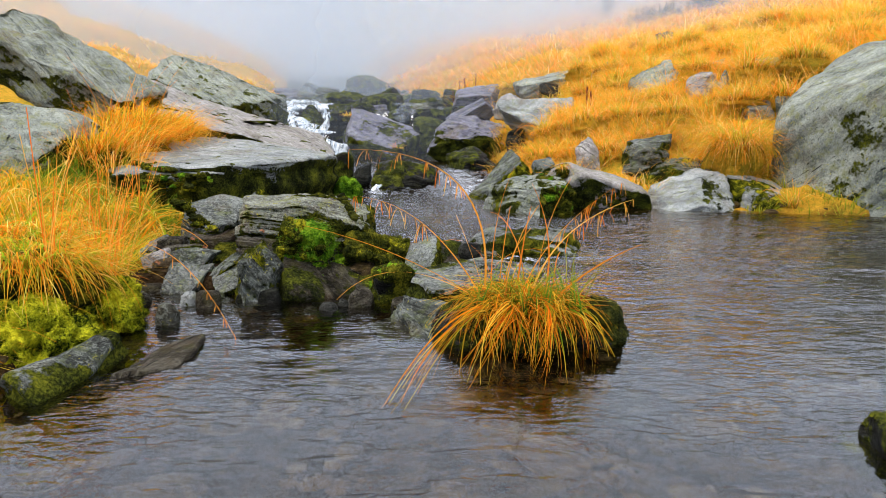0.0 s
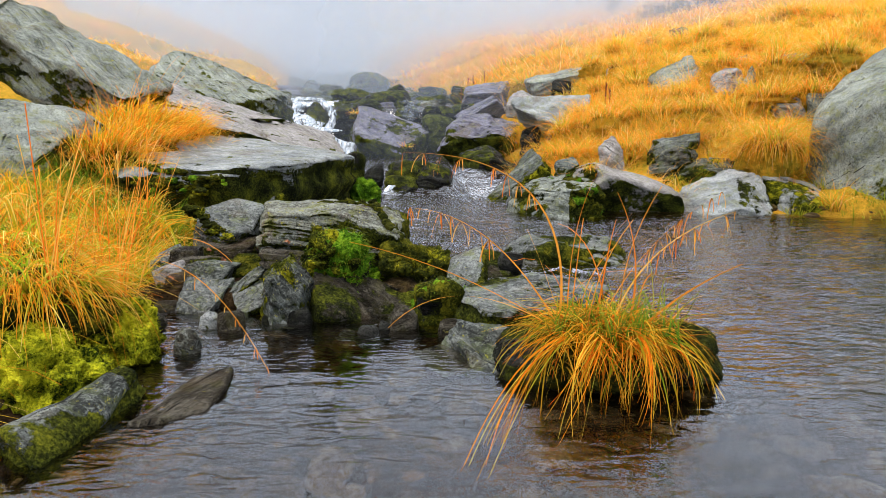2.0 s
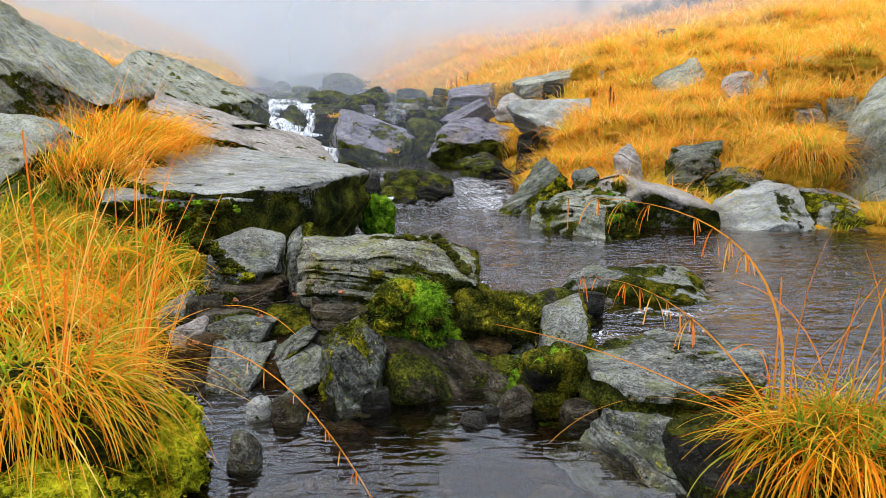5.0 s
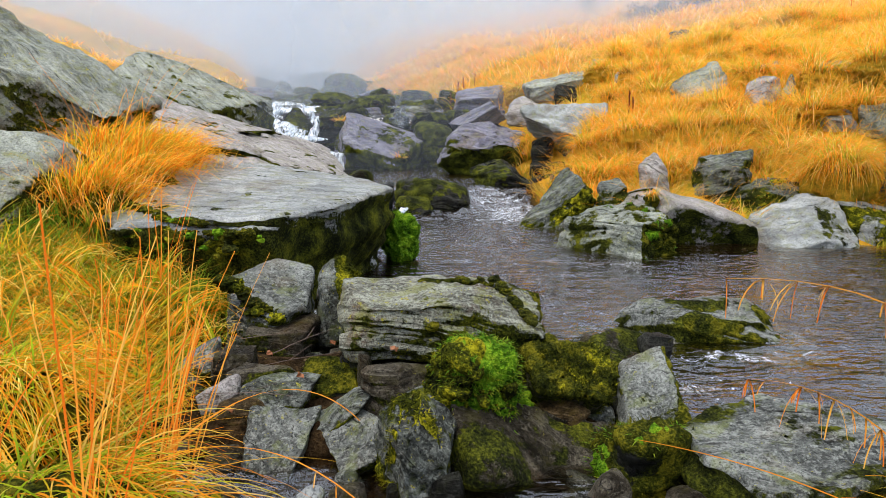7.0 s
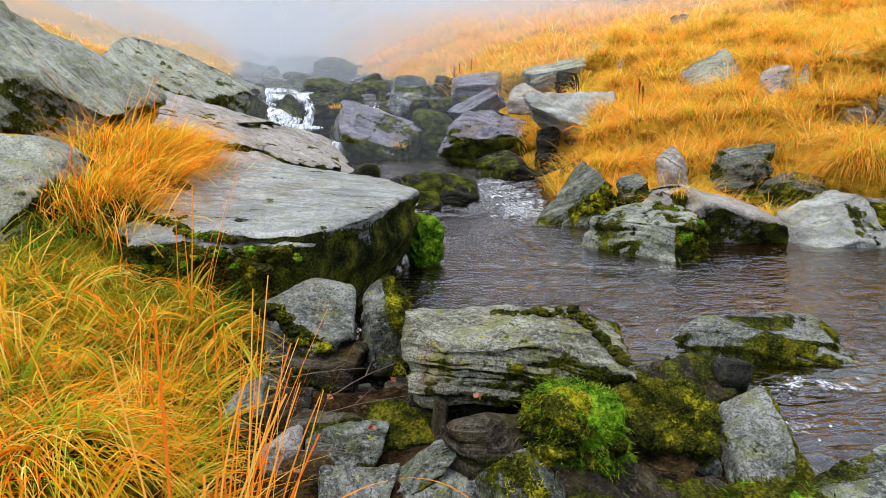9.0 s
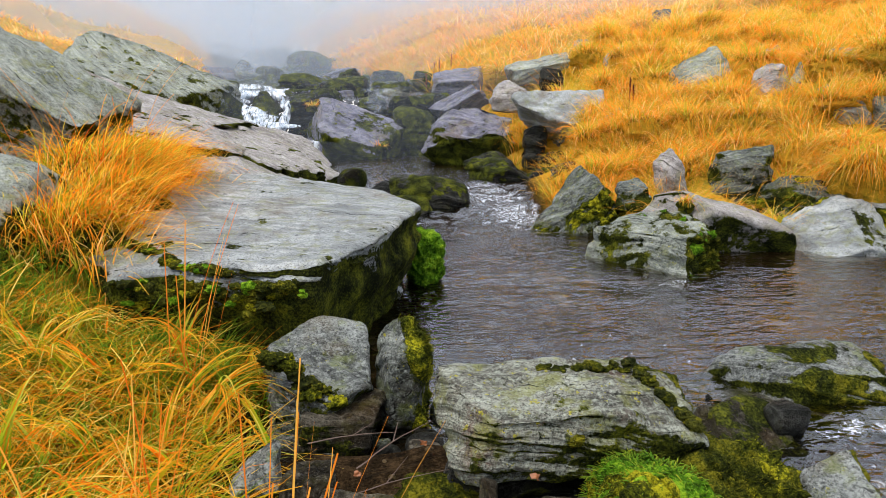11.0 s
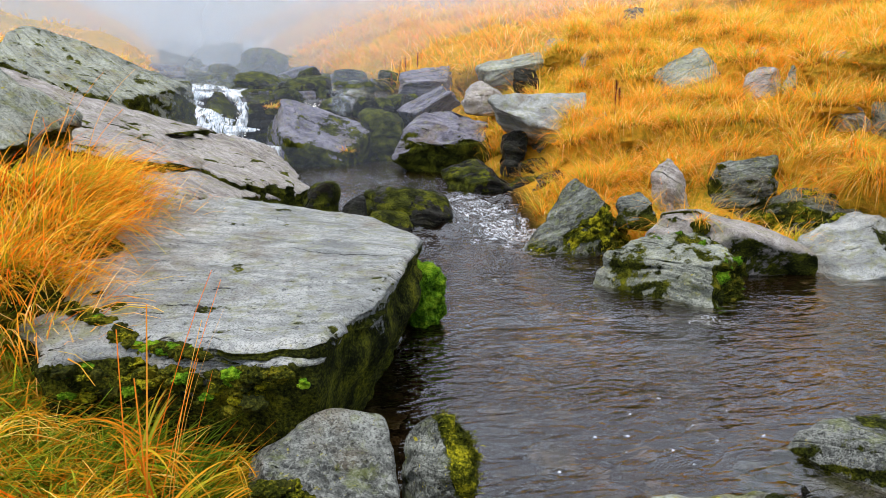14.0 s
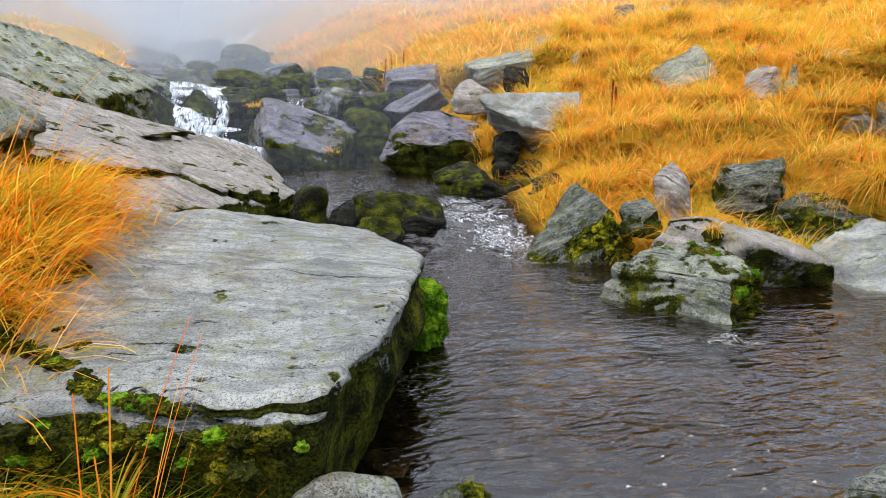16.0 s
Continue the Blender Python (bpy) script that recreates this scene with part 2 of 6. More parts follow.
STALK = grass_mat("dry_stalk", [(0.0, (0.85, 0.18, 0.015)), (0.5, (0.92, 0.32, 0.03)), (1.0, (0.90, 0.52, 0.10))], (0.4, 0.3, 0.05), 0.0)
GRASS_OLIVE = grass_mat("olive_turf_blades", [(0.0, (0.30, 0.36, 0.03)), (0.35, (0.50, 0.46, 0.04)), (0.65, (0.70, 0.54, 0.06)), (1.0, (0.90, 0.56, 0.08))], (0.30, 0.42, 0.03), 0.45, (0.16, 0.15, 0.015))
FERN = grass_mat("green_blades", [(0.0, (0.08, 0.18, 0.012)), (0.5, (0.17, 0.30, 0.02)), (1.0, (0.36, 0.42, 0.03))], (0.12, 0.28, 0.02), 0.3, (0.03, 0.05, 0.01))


def soil_mat():
    k = Mat("turf", 0.95, 0.03)
    n1, n2, n3 = k.noise(1.4, 5, 0.65), k.noise(22, 4, 0.7), k.noise(130, 3, 0.7)
    turf = k.ramp(k.math("ADD", k.math("MULTIPLY", n1, 0.5), k.math("MULTIPLY", n2, 0.5)), [(0.34, (0.20, 0.20, 0.02)), (0.43, (0.42, 0.30, 0.025)), (0.52, (0.70, 0.38, 0.03)), (0.64, (0.88, 0.46, 0.05))])
    turf = k.mix(k.ramp(n3, [(0.35, 0.5), (0.6, 0.0)]), turf, (0.12, 0.075, 0.015))
    mud = k.ramp(k.math("ADD", k.math("MULTIPLY", n2, 0.6), k.math("MULTIPLY", n3, 0.4)), [(0.38, (0.006, 0.004, 0.002)), (0.5, (0.030, 0.018, 0.008)), (0.62, (0.085, 0.052, 0.024))])
    c = k.mix(k.attr("bed"), turf, mud)
    return k.done(c, k.bump(k.math("ADD", n2, n3), 1.0, 0.03))


SOIL = soil_mat()


def water_mat():
    k = Mat("stream_water", 0.015)
    k.b.inputs["Transmission Weight"].default_value = 1.0
    k.b.inputs["IOR"].default_value = 1.58
    a = k.noise(5.0, 1, 0.4, (1.0, 2.8, 1.0, 0, 0, 16), 1.6)
    b = k.noise(15.0, 1, 0.4, (1.0, 2.2, 1.0, 0, 0, -12), 1.0)
    calm = k.ramp(k.noise(1.1, 2, 0.5), [(0.35, 0.3), (0.62, 1.0)])
    fine = k.noise(34.0, 2, 0.5, (1.0, 1.7, 1.0, 0, 0, 25), 0.8)
    h = k.math("MULTIPLY", k.math("ADD", k.math("ADD", a, k.math("MULTIPLY", b, 0.3)), k.math("MULTIPLY", fine, 0.10)), calm)
    sep = k.n.new("ShaderNodeSeparateXYZ")
    k.l.new(k.pos, sep.inputs[0])
    still = k.math("MULTIPLY", k.math("SUBTRACT", k.math("ADD", sep.outputs["Y"], k.math("MULTIPLY", sep.outputs["X"], 0.6)), 2.2), 0.6)
    still.node.use_clamp = True
    h = k.math("MULTIPLY", h, k.math("ADD", k.math("MULTIPLY", still, 0.84), 0.16))
    lap = k.noise(11.0, 1, 0.4, (1.0, 2.4, 1.0, 0, 0, 32), 1.2)
    h = k.math("ADD", h, k.math("MULTIPLY", k.math("MULTIPLY", k.math("SUBTRACT", 1.0, still), k.ramp(k.noise(1.6, 2, 0.5), [(0.42, 0.01), (0.66, 0.22)])), lap))
    return k.done((0.29, 0.26, 0.22), k.bump(h, 1.0, 0.024))


WATER = water_mat()


def foam_mat():
    k = Mat("white_water", 0.35)
    n = k.noise(12, 5, 0.65, (1.6, 0.6, 0.45))
    c = k.ramp(n, [(0.40, (0.26, 0.32, 0.38)), (0.62, (0.74, 0.78, 0.82))])
    k.put(k.math("MULTIPLY", k.ramp(k.noise(12, 5, 0.7, (2.2, 0.4, 0.5), 0.6), [(0.37, 0.08), (0.53, 0.95)]), k.ramp(k.attr("along"), [(0.0, 0.15), (0.4, 1.0)])), k.b.inputs["Alpha"])
    return k.done(c, k.bump(n, 0.8, 0.03))


FOAM = foam_mat()


def froth_mat():
    k = Mat("froth", 0.5)
    n = k.noise(60, 4, 0.7)
    k.put(k.ramp(k.noise(46, 5, 0.75, (1.5, 0.8, 1)), [(0.46, 0.0), (0.62, 0.75)]), k.b.inputs["Alpha"])
    return k.done(k.ramp(n, [(0.35, (0.42, 0.46, 0.52)), (0.6, (0.78, 0.80, 0.83))]), k.bump(n, 0.8, 0.01))


FROTH = froth_mat()


def mist_mat(name, amount, seed, depth):
    """A thin bank of mist: lit by the sky, let through by its density."""
    k = Mat(name)
    tr = k.n.new("ShaderNodeBsdfTransparent")
    di = k.n.new("ShaderNodeBsdfDiffuse")
    tl = k.n.new("ShaderNodeBsdfTranslucent")
    for s in (di, tl):
        s.inputs["Color"].default_value = (0.50, 0.56, 0.64, 1)
    both = k.n.new("ShaderNodeMixShader")
    both.inputs[0].default_value = 0.42
    k.l.new(di.outputs[0], both.inputs[1]), k.l.new(tl.outputs[0], both.inputs[2])
    mx = k.n.new("ShaderNodeMixShader")
    drift = k.noise(0.16, 3, 0.5, (1, 1, 1.6, 0, 0, seed * 31))
    sep = k.n.new("ShaderNodeSeparateXYZ")
    k.l.new(k.pos, sep.inputs[0])
    fac = k.math("MULTIPLY", k.ramp(drift, [(0.25, amount * 0.7), (0.75, min(1.0, amount * 1.3))]), 1.0)
    left = k.math("MULTIPLY", k.math("SUBTRACT", -1.8, sep.outputs["X"]), 0.16)
    left.node.use_clamp = True
    fac = k.math("ADD", fac, k.math("MULTIPLY", left, amount * 1.2))
    fac.node.use_clamp = True
    over = k.math("MULTIPLY", k.math("ABSOLUTE", k.math("ADD", sep.outputs["X"], 0.3 + 0.11 * depth)), 0.4)
    over.node.use_clamp = True
    fac = k.math("MULTIPLY", fac, k.math("ADD", k.math("MULTIPLY", over, 0.14), 0.86))
    thin = k.math("SUBTRACT", 2.4, k.math("MULTIPLY", sep.outputs["Z"], 1 / (0.5 + 0.15 * depth)))
    thin.node.use_clamp = True
    fac = k.math("MULTIPLY", fac, thin)
    k.l.new(fac, mx.inputs[0])
    k.l.new(tr.outputs[0], mx.inputs[1]), k.l.new(both.outputs[0], mx.inputs[2])
    k.l.new(mx.outputs[0], k.n["Material Output"].inputs["Surface"])
    return k.m


# ---- lie of the land ----
SHORE_Y = [-6, 1.0, 2.0, 2.6, 3.0, 3.6, 4.0, 5.3, 5.9, 7.5, 8.5, 9.5, 10.5, 11.5, 12.5, 14, 18, 27, 60, 150]
SHORE_L = [-1.9, -1.45, -1.14, -1.30, -1.42, -1.45, -1.4, -0.85, -2.0, -1.7, -1.7, -1.7, -2.0, -2.9, -3.1, -3.3, -4.0, -5.6, -7, -8]
SHORE_RY = [-6, 3.0, 4.6, 5.1, 5.4, 5.7, 6.2, 6.6, 7.3, 8.2, 9.0, 10, 10.8, 11.5, 12.3, 14, 18, 27, 60, 150]
SHORE_R = [7.5, 6.5, 5.2, 3.6, 2.5, 1.7, 1.0, 0.55, 0.5, 0.6, 0.7, 0.6, 0.45, 0.4, 0.4, 0.1, -1.3, -3.2, -4, -4]
LEVEL_Y = [-6, 7.25, 7.6, 8.2, 11.4, 11.95, 12.3, 13, 18, 27, 33, 45, 60, 150]
LEVEL_Z = [0, 0, 0.06, 0.19, 0.21, 0.42, 0.98, 1.08, 1.55, 2.6, 3.5, 6.4, 10.5, 40.0]


def level(y):
    return np.interp(y, LEVEL_Y, LEVEL_Z)


def shores(y):
    return np.interp(y, SHORE_Y, SHORE_L), np.interp(y, SHORE_RY, SHORE_R)


def ground_z(x, y, rough=True):
    x, y = np.asarray(x, float), np.asarray(y, float)
    l, r = shores(y)
    w = level(y)
    dr, dl = x - r, l - x
    near = smooth(6.2, 9.0, y) * 0.88 + 0.12
    near = np.minimum(1, near + 0.12 * smooth(2.3, 3.2, x))
    up_r = near * 0.5 * (1 - np.exp(-np.maximum(dr, 0) / 0.9)) + 0.24 * np.clip(dr, 0, 4) * near + 0.05 * np.clip(dr - 4, 0, 60)
    hill = np.maximum(-0.71 + 0.166 * np.minimum(x, 12) + 0.05 * np.maximum(x - 12, 0) + 0.174 * y - w, 0.0)
    up = smooth(-0.2, np.interp(y, [6, 12, 14, 20], [2.6, 2.4, 1.6, 2.5]), dr)
    bank = near * 0.36 * (1 - np.exp(-np.maximum(dr, 0) / 0.6))
    up_r = up_r + (bank * (1 - up) + hill * up - up_r) * smooth(6.5, 8.3, y)
    back = 0.15 + 0.85 * smooth(2.6, 4.6, y)
    up_l = 0.34 * back * (1 - np.exp(-np.maximum(dl, 0) / 0.5)) + 0.17 * np.clip(dl, 0, 8) * (0.35 + 0.65 * smooth(3, 6, y)) + 0.05 * np.clip(dl - 8, 0, 50)
    up_l = up_l * (1 + 1.1 * smooth(13.5, 21, y))
    inside = np.clip(np.minimum(-dr, -dl), 0, None)
    dip = -0.22 * (1 - np.exp(-inside / 0.35))
    z = w + np.where(dr > 0, up_r, np.where(dl > 0, up_l, dip))
    dam = smooth(0.5, 0.25, np.abs(y - 3.1)) * smooth(-1.7, -1.3, x) * smooth(0.15, -0.25, x)
    z = np.maximum(z, dam * 0.30 - 0.24)
    bar = np.exp(-((x - 0.13) / 0.30) ** 2 - ((y - 1.22) / 0.40) ** 2)
    z = z + bar * 0.185
    hollow = np.exp(-((x - 1.02) / 0.28) ** 2 - ((y - 8.86) / 0.42) ** 2)
    z = z - np.minimum(hollow * 0.55, np.maximum(z - w, 0))
    if rough:
        p = flat3(x.ravel(), y.ravel())
        out = smooth(0.0, 0.5, np.maximum(dr, dl)).ravel()
        z = z + (fbm(p * 1.3, 4, 3) * 0.09 * (0.25 + out) + fbm(p * 7, 3, 9) * 0.02).reshape(z.shape)
    return z


def spread(lo, hi, n, mid, power):
    """n places from lo to hi, crowded round mid."""
    u = np.linspace(-1, 1, n)
    s = np.sign(u) * (0.12 * np.abs(u) + 0.88 * np.abs(u) ** power)
    return mid + np.where(s < 0, s * (mid - lo), s * (hi - mid))


gx, gy = np.meshgrid(spread(-90, 90, 330, 0.3, 3.4), spread(-14, 190, 420, 5.0, 3.6), indexing="ij")
gz = ground_z(gx, gy)
gl, gr = shores(gy)
bedness = smooth(0.22, -0.02, np.maximum(gx - gr, gl - gx - 0.15 * smooth(0.7, 0.4, np.abs(gy - 3.1)))) * smooth(30, 16, gy)
ground = make("ground", np.stack([gx, gy, gz], -1).reshape(-1, 3), grid_faces(*gx.shape), SOIL, attrs={"bed": bedness.ravel()})
tagged(ground, "orange autumn turf hillside with a brown stony stream bed", "ground", kind="structure")

# ---- water ----
wv, wu = np.meshgrid(np.concatenate([np.arange(-3, 8.6, 0.025), np.arange(8.6, 14, 0.06), np.arange(14, 45, 0.4)]), np.linspace(-0.12, 1.12, 240), indexing="ij")
sl, sr = shores(wv)
wx = sl + (sr - sl) * wu
pw = flat3(wx.ravel(), wv.ravel())
swell = fbm(pw * [2.2, 4.5, 1], 3, 21) * 0.007 + fbm(pw * [8, 15, 1], 2, 22) * 0.003
riffle = smooth(6.6, 7.4, wv).ravel() * smooth(8.6, 7.9, wv).ravel() + 0.8 * smooth(11.2, 11.9, wv).ravel()
swell *= 0.3 + 0.7 * smooth(2.5, 3.8, wv.ravel() + 0.6 * wx.ravel())
swell += riffle * fbm(pw * [8, 8, 1], 3, 23) * 0.022
water = make("water", np.stack([wx.ravel(), wv.ravel(), level(wv).ravel() + swell], 1), grid_faces(*wv.shape)[:, ::-1], WATER)
water.visible_shadow = False
tagged(water, "clear rippled stream water over brown stones", "water", kind="structure")

# ---- rocks ----
ROCKS = []


def cube_sphere(n):
    """Directions on a sphere from a cube of n x n cells a side, welded, and its quads."""
    a = np.linspace(-1, 1, n + 1)
    u, v = np.meshgrid(a, a, indexing="ij")
    pts, quads = [], []
    for axis in range(3):
        for s in (-1, 1):
            p = np.empty((u.size, 3))
            p[:, axis], p[:, (axis + 1) % 3], p[:, (axis + 2) % 3] = s, u.ravel(), v.ravel()
            f = grid_faces(n + 1, n + 1) + len(pts) * u.size
            quads.append(f if s > 0 else f[:, ::-1])
            pts.append(p)
    pts = np.concatenate(pts)
    key = np.round((pts + 1) * n).astype(np.int64)
    _, first, back = np.unique(key[:, 0] * 10**8 + key[:, 1] * 10**4 + key[:, 2], return_index=True, return_inverse=True)
    d = np.tan(pts[first] * 0.78) / np.tan(0.78)
    return d / np.linalg.norm(d, axis=1)[:, None], back.ravel()[np.concatenate(quads)]


SPHERES = {n: cube_sphere(n) for n in (8, 14, 22, 34, 60)}
DENSER = {8: 8, 14: 16, 22: 28, 34: 46, 60: 84}
SPHERES.update({n: cube_sphere(n) for n in (16, 28, 46, 84)})


def normals(v, f):
    n = np.cross(v[f[:, 2]] - v[f[:, 0]], v[f[:, 3]] - v[f[:, 1]])
    out = np.zeros_like(v)
    for k in range(4):
        np.add.at(out, f[:, k], n)
    return out / np.maximum(np.linalg.norm(out, axis=1), 1e-9)[:, None]


def turn(lean, dip, yaw):
    return np.array(Euler((radians(dip), radians(lean), radians(yaw))).to_matrix())


def rock_form(n, w, d, h, lean, dip, yaw, top, sharp, seed, aspect, cuts, bed=0.045, rough=1.0, hewn=None):
    """A boulder that fills w x d x h, standing on z 0: a bevelled block, cut by planes, tilted, then weathered along its beds."""
    rng = np.random.default_rng(seed)
    dirs, f = SPHERES[DENSER[n]]
    planes = [(np.array(v, float) + rng.normal(0, 0.13, 3), 1.0) for v in ((1, 0, 0), (-1, 0, 0), (0, 1, 0), (0, -1, 0), (0, 0, 1), (0, 0, -1))]
    planes += [(rng.normal(0, 1, 3), rng.uniform(0.90, 1.15)) for _ in range(cuts + 3)]
    if hewn:
        planes = [(np.array(q[:3], float), q[3]) for q in hewn] + [(rng.normal(0, 1, 3), rng.uniform(1.0, 1.2)) for _ in range(4)]
        lean = dip = yaw = 0
    s = np.zeros(len(dirs))
    for q, k in planes:
        q = q / np.linalg.norm(q)
        s += np.maximum(dirs @ q, 0) ** sharp / k ** sharp
    v = dirs * (s ** (-1 / sharp))[:, None] * np.array((1, 1, 1) if hewn else aspect)
    m = turn(lean, dip, yaw)
    v = v @ m.T
    v[:, 2] += top[0] * v[:, 0] * (v[:, 2] > 0) * 0.6 + top[1] * v[:, 1] * (v[:, 2] > 0) * 0.6
    lo, hi = v.min(0), v.max(0)
    v = (v - (lo + hi) / 2) / (hi - lo) * np.array([w, d, h])
    axis = np.array(Vector(hewn[0][:3]).normalized() + Vector((0.22, 0.50, 0.0))) / 1.2 if hewn else m @ np.array([0, 0, 1.0])
    size = (w * d * h) ** (1 / 3)
    nrm = normals(v, f)
    off = rng.uniform(0, 50, 3)
    wob = fbm(v / size * 1.4 + off, 3)
    coat = (v @ axis + wob * bed * 0.8) / bed
    steps = np.tanh(vnoise(np.stack([coat, v[:, 0] / size * 1.2, v[:, 1] / size * 1.2], 1) + off) * 4) * 0.62
    side = 1 - np.abs(nrm @ axis)
    disp = fbm(v / size * 2.1 + off, 4, 5) * 0.042 * size + steps * (0.25 + side) * min(bed * 0.45, 0.05 * size)
    fine = vnoise(np.stack([coat * 3.1, v[:, 0] / size * 3, v[:, 1] / size * 3], 1) + off)
    disp += fbm(v / size * 9 + off, 3, 8) * 0.014 * size + np.minimum(fine, 0) * side * min(bed * 0.3, 0.03 * size)
    v = v + nrm * disp[:, None] * rough
    v[:, 2] += h / 2
    return v, f, coat + off[0]


def moss_mask(v, f, amount, toward, seed, scale):
    return fbm(v * scale, 5, seed) * 0.6 + normals(v, f) @ np.array(toward, float) + amount


def moss_on(ob, v, f, amount, toward, mat, seed, thick=0.02, fuzz=0.0, scale=7.0, hang=0.0):
    """A cushion of moss on the parts of a rock where it grows thickest."""
    nrm = normals(v, f)
    mask = moss_mask(v, f, amount, toward, seed, scale)
    keep = np.where((mask[f] > -0.04).any(1))[0]
    if len(keep) < 4:
        return
    used, idx = np.unique(f[keep], return_inverse=True)
    lift = np.clip(mask[used], -0.2, 0.7)
    lump = fbm(v[used] * 45, 3, seed + 3)
    p = v[used] + nrm[used] * (lift * thick * 1.5 + np.clip(lift * 3, 0, 1) * lump * thick * 0.6)[:, None]
    make("moss", p, idx.reshape(-1, 4), mat, ob, "cushion of green moss on the rock", stuff=True)
    rng = np.random.default_rng(seed)
    spots = np.where(lift > 0.02)[0]
    if fuzz and len(spots):
        pick = rng.choice(spots, int(fuzz))
        out = nrm[used][pick]
        root = p[pick] + rng.normal(0, 0.006, (len(pick), 3))
        blades("moss_fringe", root, rng.uniform(0.006, 0.018, len(pick)) + hang * rng.uniform(0.3, 1, len(pick)), np.arctan2(out[:, 1], out[:, 0]) + rng.normal(0, 0.5, len(pick)), rng.uniform(5, 60, len(pick)) + 50 * (1 - out[:, 2]), np.minimum(rng.uniform(60, 130, len(pick)) + 1500 * hang, 178), 0.0034, FERN if mat is MOSS_BRIGHT or hang else mat, ob, 5 if hang else 2, 1.0, 0.5 if hang else 1.1)


def blades(name, root, length, azim, a0, a1, width, mat, parent=None, seg=4, taper=1.0, early=1.1):
    """Strips that start at angle a0 from upright and bend to a1, towards azim."""
    n = len(root)
    along = np.linspace(0, 1, seg + 1)
    ang = np.radians(a0[:, None] + (a1 - a0)[:, None] * along[None, :-1] ** early)
    step = (length / seg)[:, None]
    hor = np.concatenate([np.zeros((n, 1)), np.cumsum(np.sin(ang) * step, 1)], 1)
    ver = np.concatenate([np.zeros((n, 1)), np.cumsum(np.cos(ang) * step, 1)], 1)
    ca, sa = np.cos(azim)[:, None], np.sin(azim)[:, None]
    mid = np.stack([root[:, 0:1] + hor * ca, root[:, 1:2] + hor * sa, root[:, 2:3] + ver], -1)
    rng = np.random.default_rng(n)
    tw = azim + np.pi / 2 + rng.normal(0, 0.5, n)
    side = np.stack([np.cos(tw), np.sin(tw), rng.normal(0, 0.25, n)], 1)[:, None, :]
    half = (np.asarray(width) * np.ones(n))[:, None, None] * (1 - along * taper)[None, :, None] * 0.5 + 0.0003
    p = np.stack([mid - side * half, mid + side * half], 2).reshape(-1, 3)
    base = (np.arange(n) * 2 * (seg + 1))[:, None]
    k = np.arange(seg)[None, :] * 2
    a = (base + k).ravel()
    f = np.stack([a, a + 1, a + 3, a + 2], 1)
    return make(name, p, f, mat, parent, attrs={"along": np.tile(np.repeat(along, 2), n)}, stuff=parent is not None)


def rock(name, x, y, z, w, h, d, mat, label, lean=0, dip=0, yaw=0, top=(0, 0), sharp=14, cuts=5, aspect=(1, 1, 0.7), n=22, seed=None, moss=None, bed=0.045, rough=1.0, sink=0.0, cat="rock", group="", keep=False, hewn=None):
    """A rock whose outline spans w across and z .. z + h up, centred at x, y; it reaches down into the ground."""
    seed = seed if seed is not None else int(abs(x * 131 + y * 977 + w * 31)) + len(name)
    low = z if keep or (hewn and z > float(ground_z(np.array([x]), np.array([y]), False)[0]) + 0.08) else min(z, float(ground_z(np.array([x]), np.array([y]), False)[0]) - 0.03) - sink
    v, f, coat = rock_form(n, w, d, h + z - low, lean, dip, yaw, top, sharp * (1.6 if sharp >= 10 else 1.0), seed, aspect, cuts, bed, rough, hewn)
    film = np.full(len(v), -0.2)
    # moss on fronts and undersides, spread to every stone to paint their shaded sides
    if group == "stones of the dam":
        film = 0.5 + 0.9 * moss_mask(v, f, -0.40, (0.05, -0.22, -0.60), seed + 3, 8.0)
    for k, args in enumerate(moss or ()):
        kw = args[3] if len(args) > 3 else {}
        film = np.maximum(film, 0.5 + 0.9 * moss_mask(v, f, args[0], args[1], seed + 7 + k, kw.get("scale", 7.0)) + (0.12 if kw.get("fuzz") else 0.05))
    ob = make(name, v, f, mat, attrs={"layer": coat, "moss": np.clip(film, -0.2, 1.3)})
    ob.location = (x, y, low)
    tagged(ob, label, cat, group)
    ROCKS.append((x, y, w / 2, d / 2))
    for k, args in enumerate(moss or ()):
        if len(args) > 3 and args[3].get("fuzz"):
            moss_on(ob, v, f, *args[:3], seed=seed + 7 + k, **args[3])
    return ob

UP, LOW, RIGHT = (0, 0, 0.5), (0, -0.1, -0.6), (0.6, 0, 0.1)


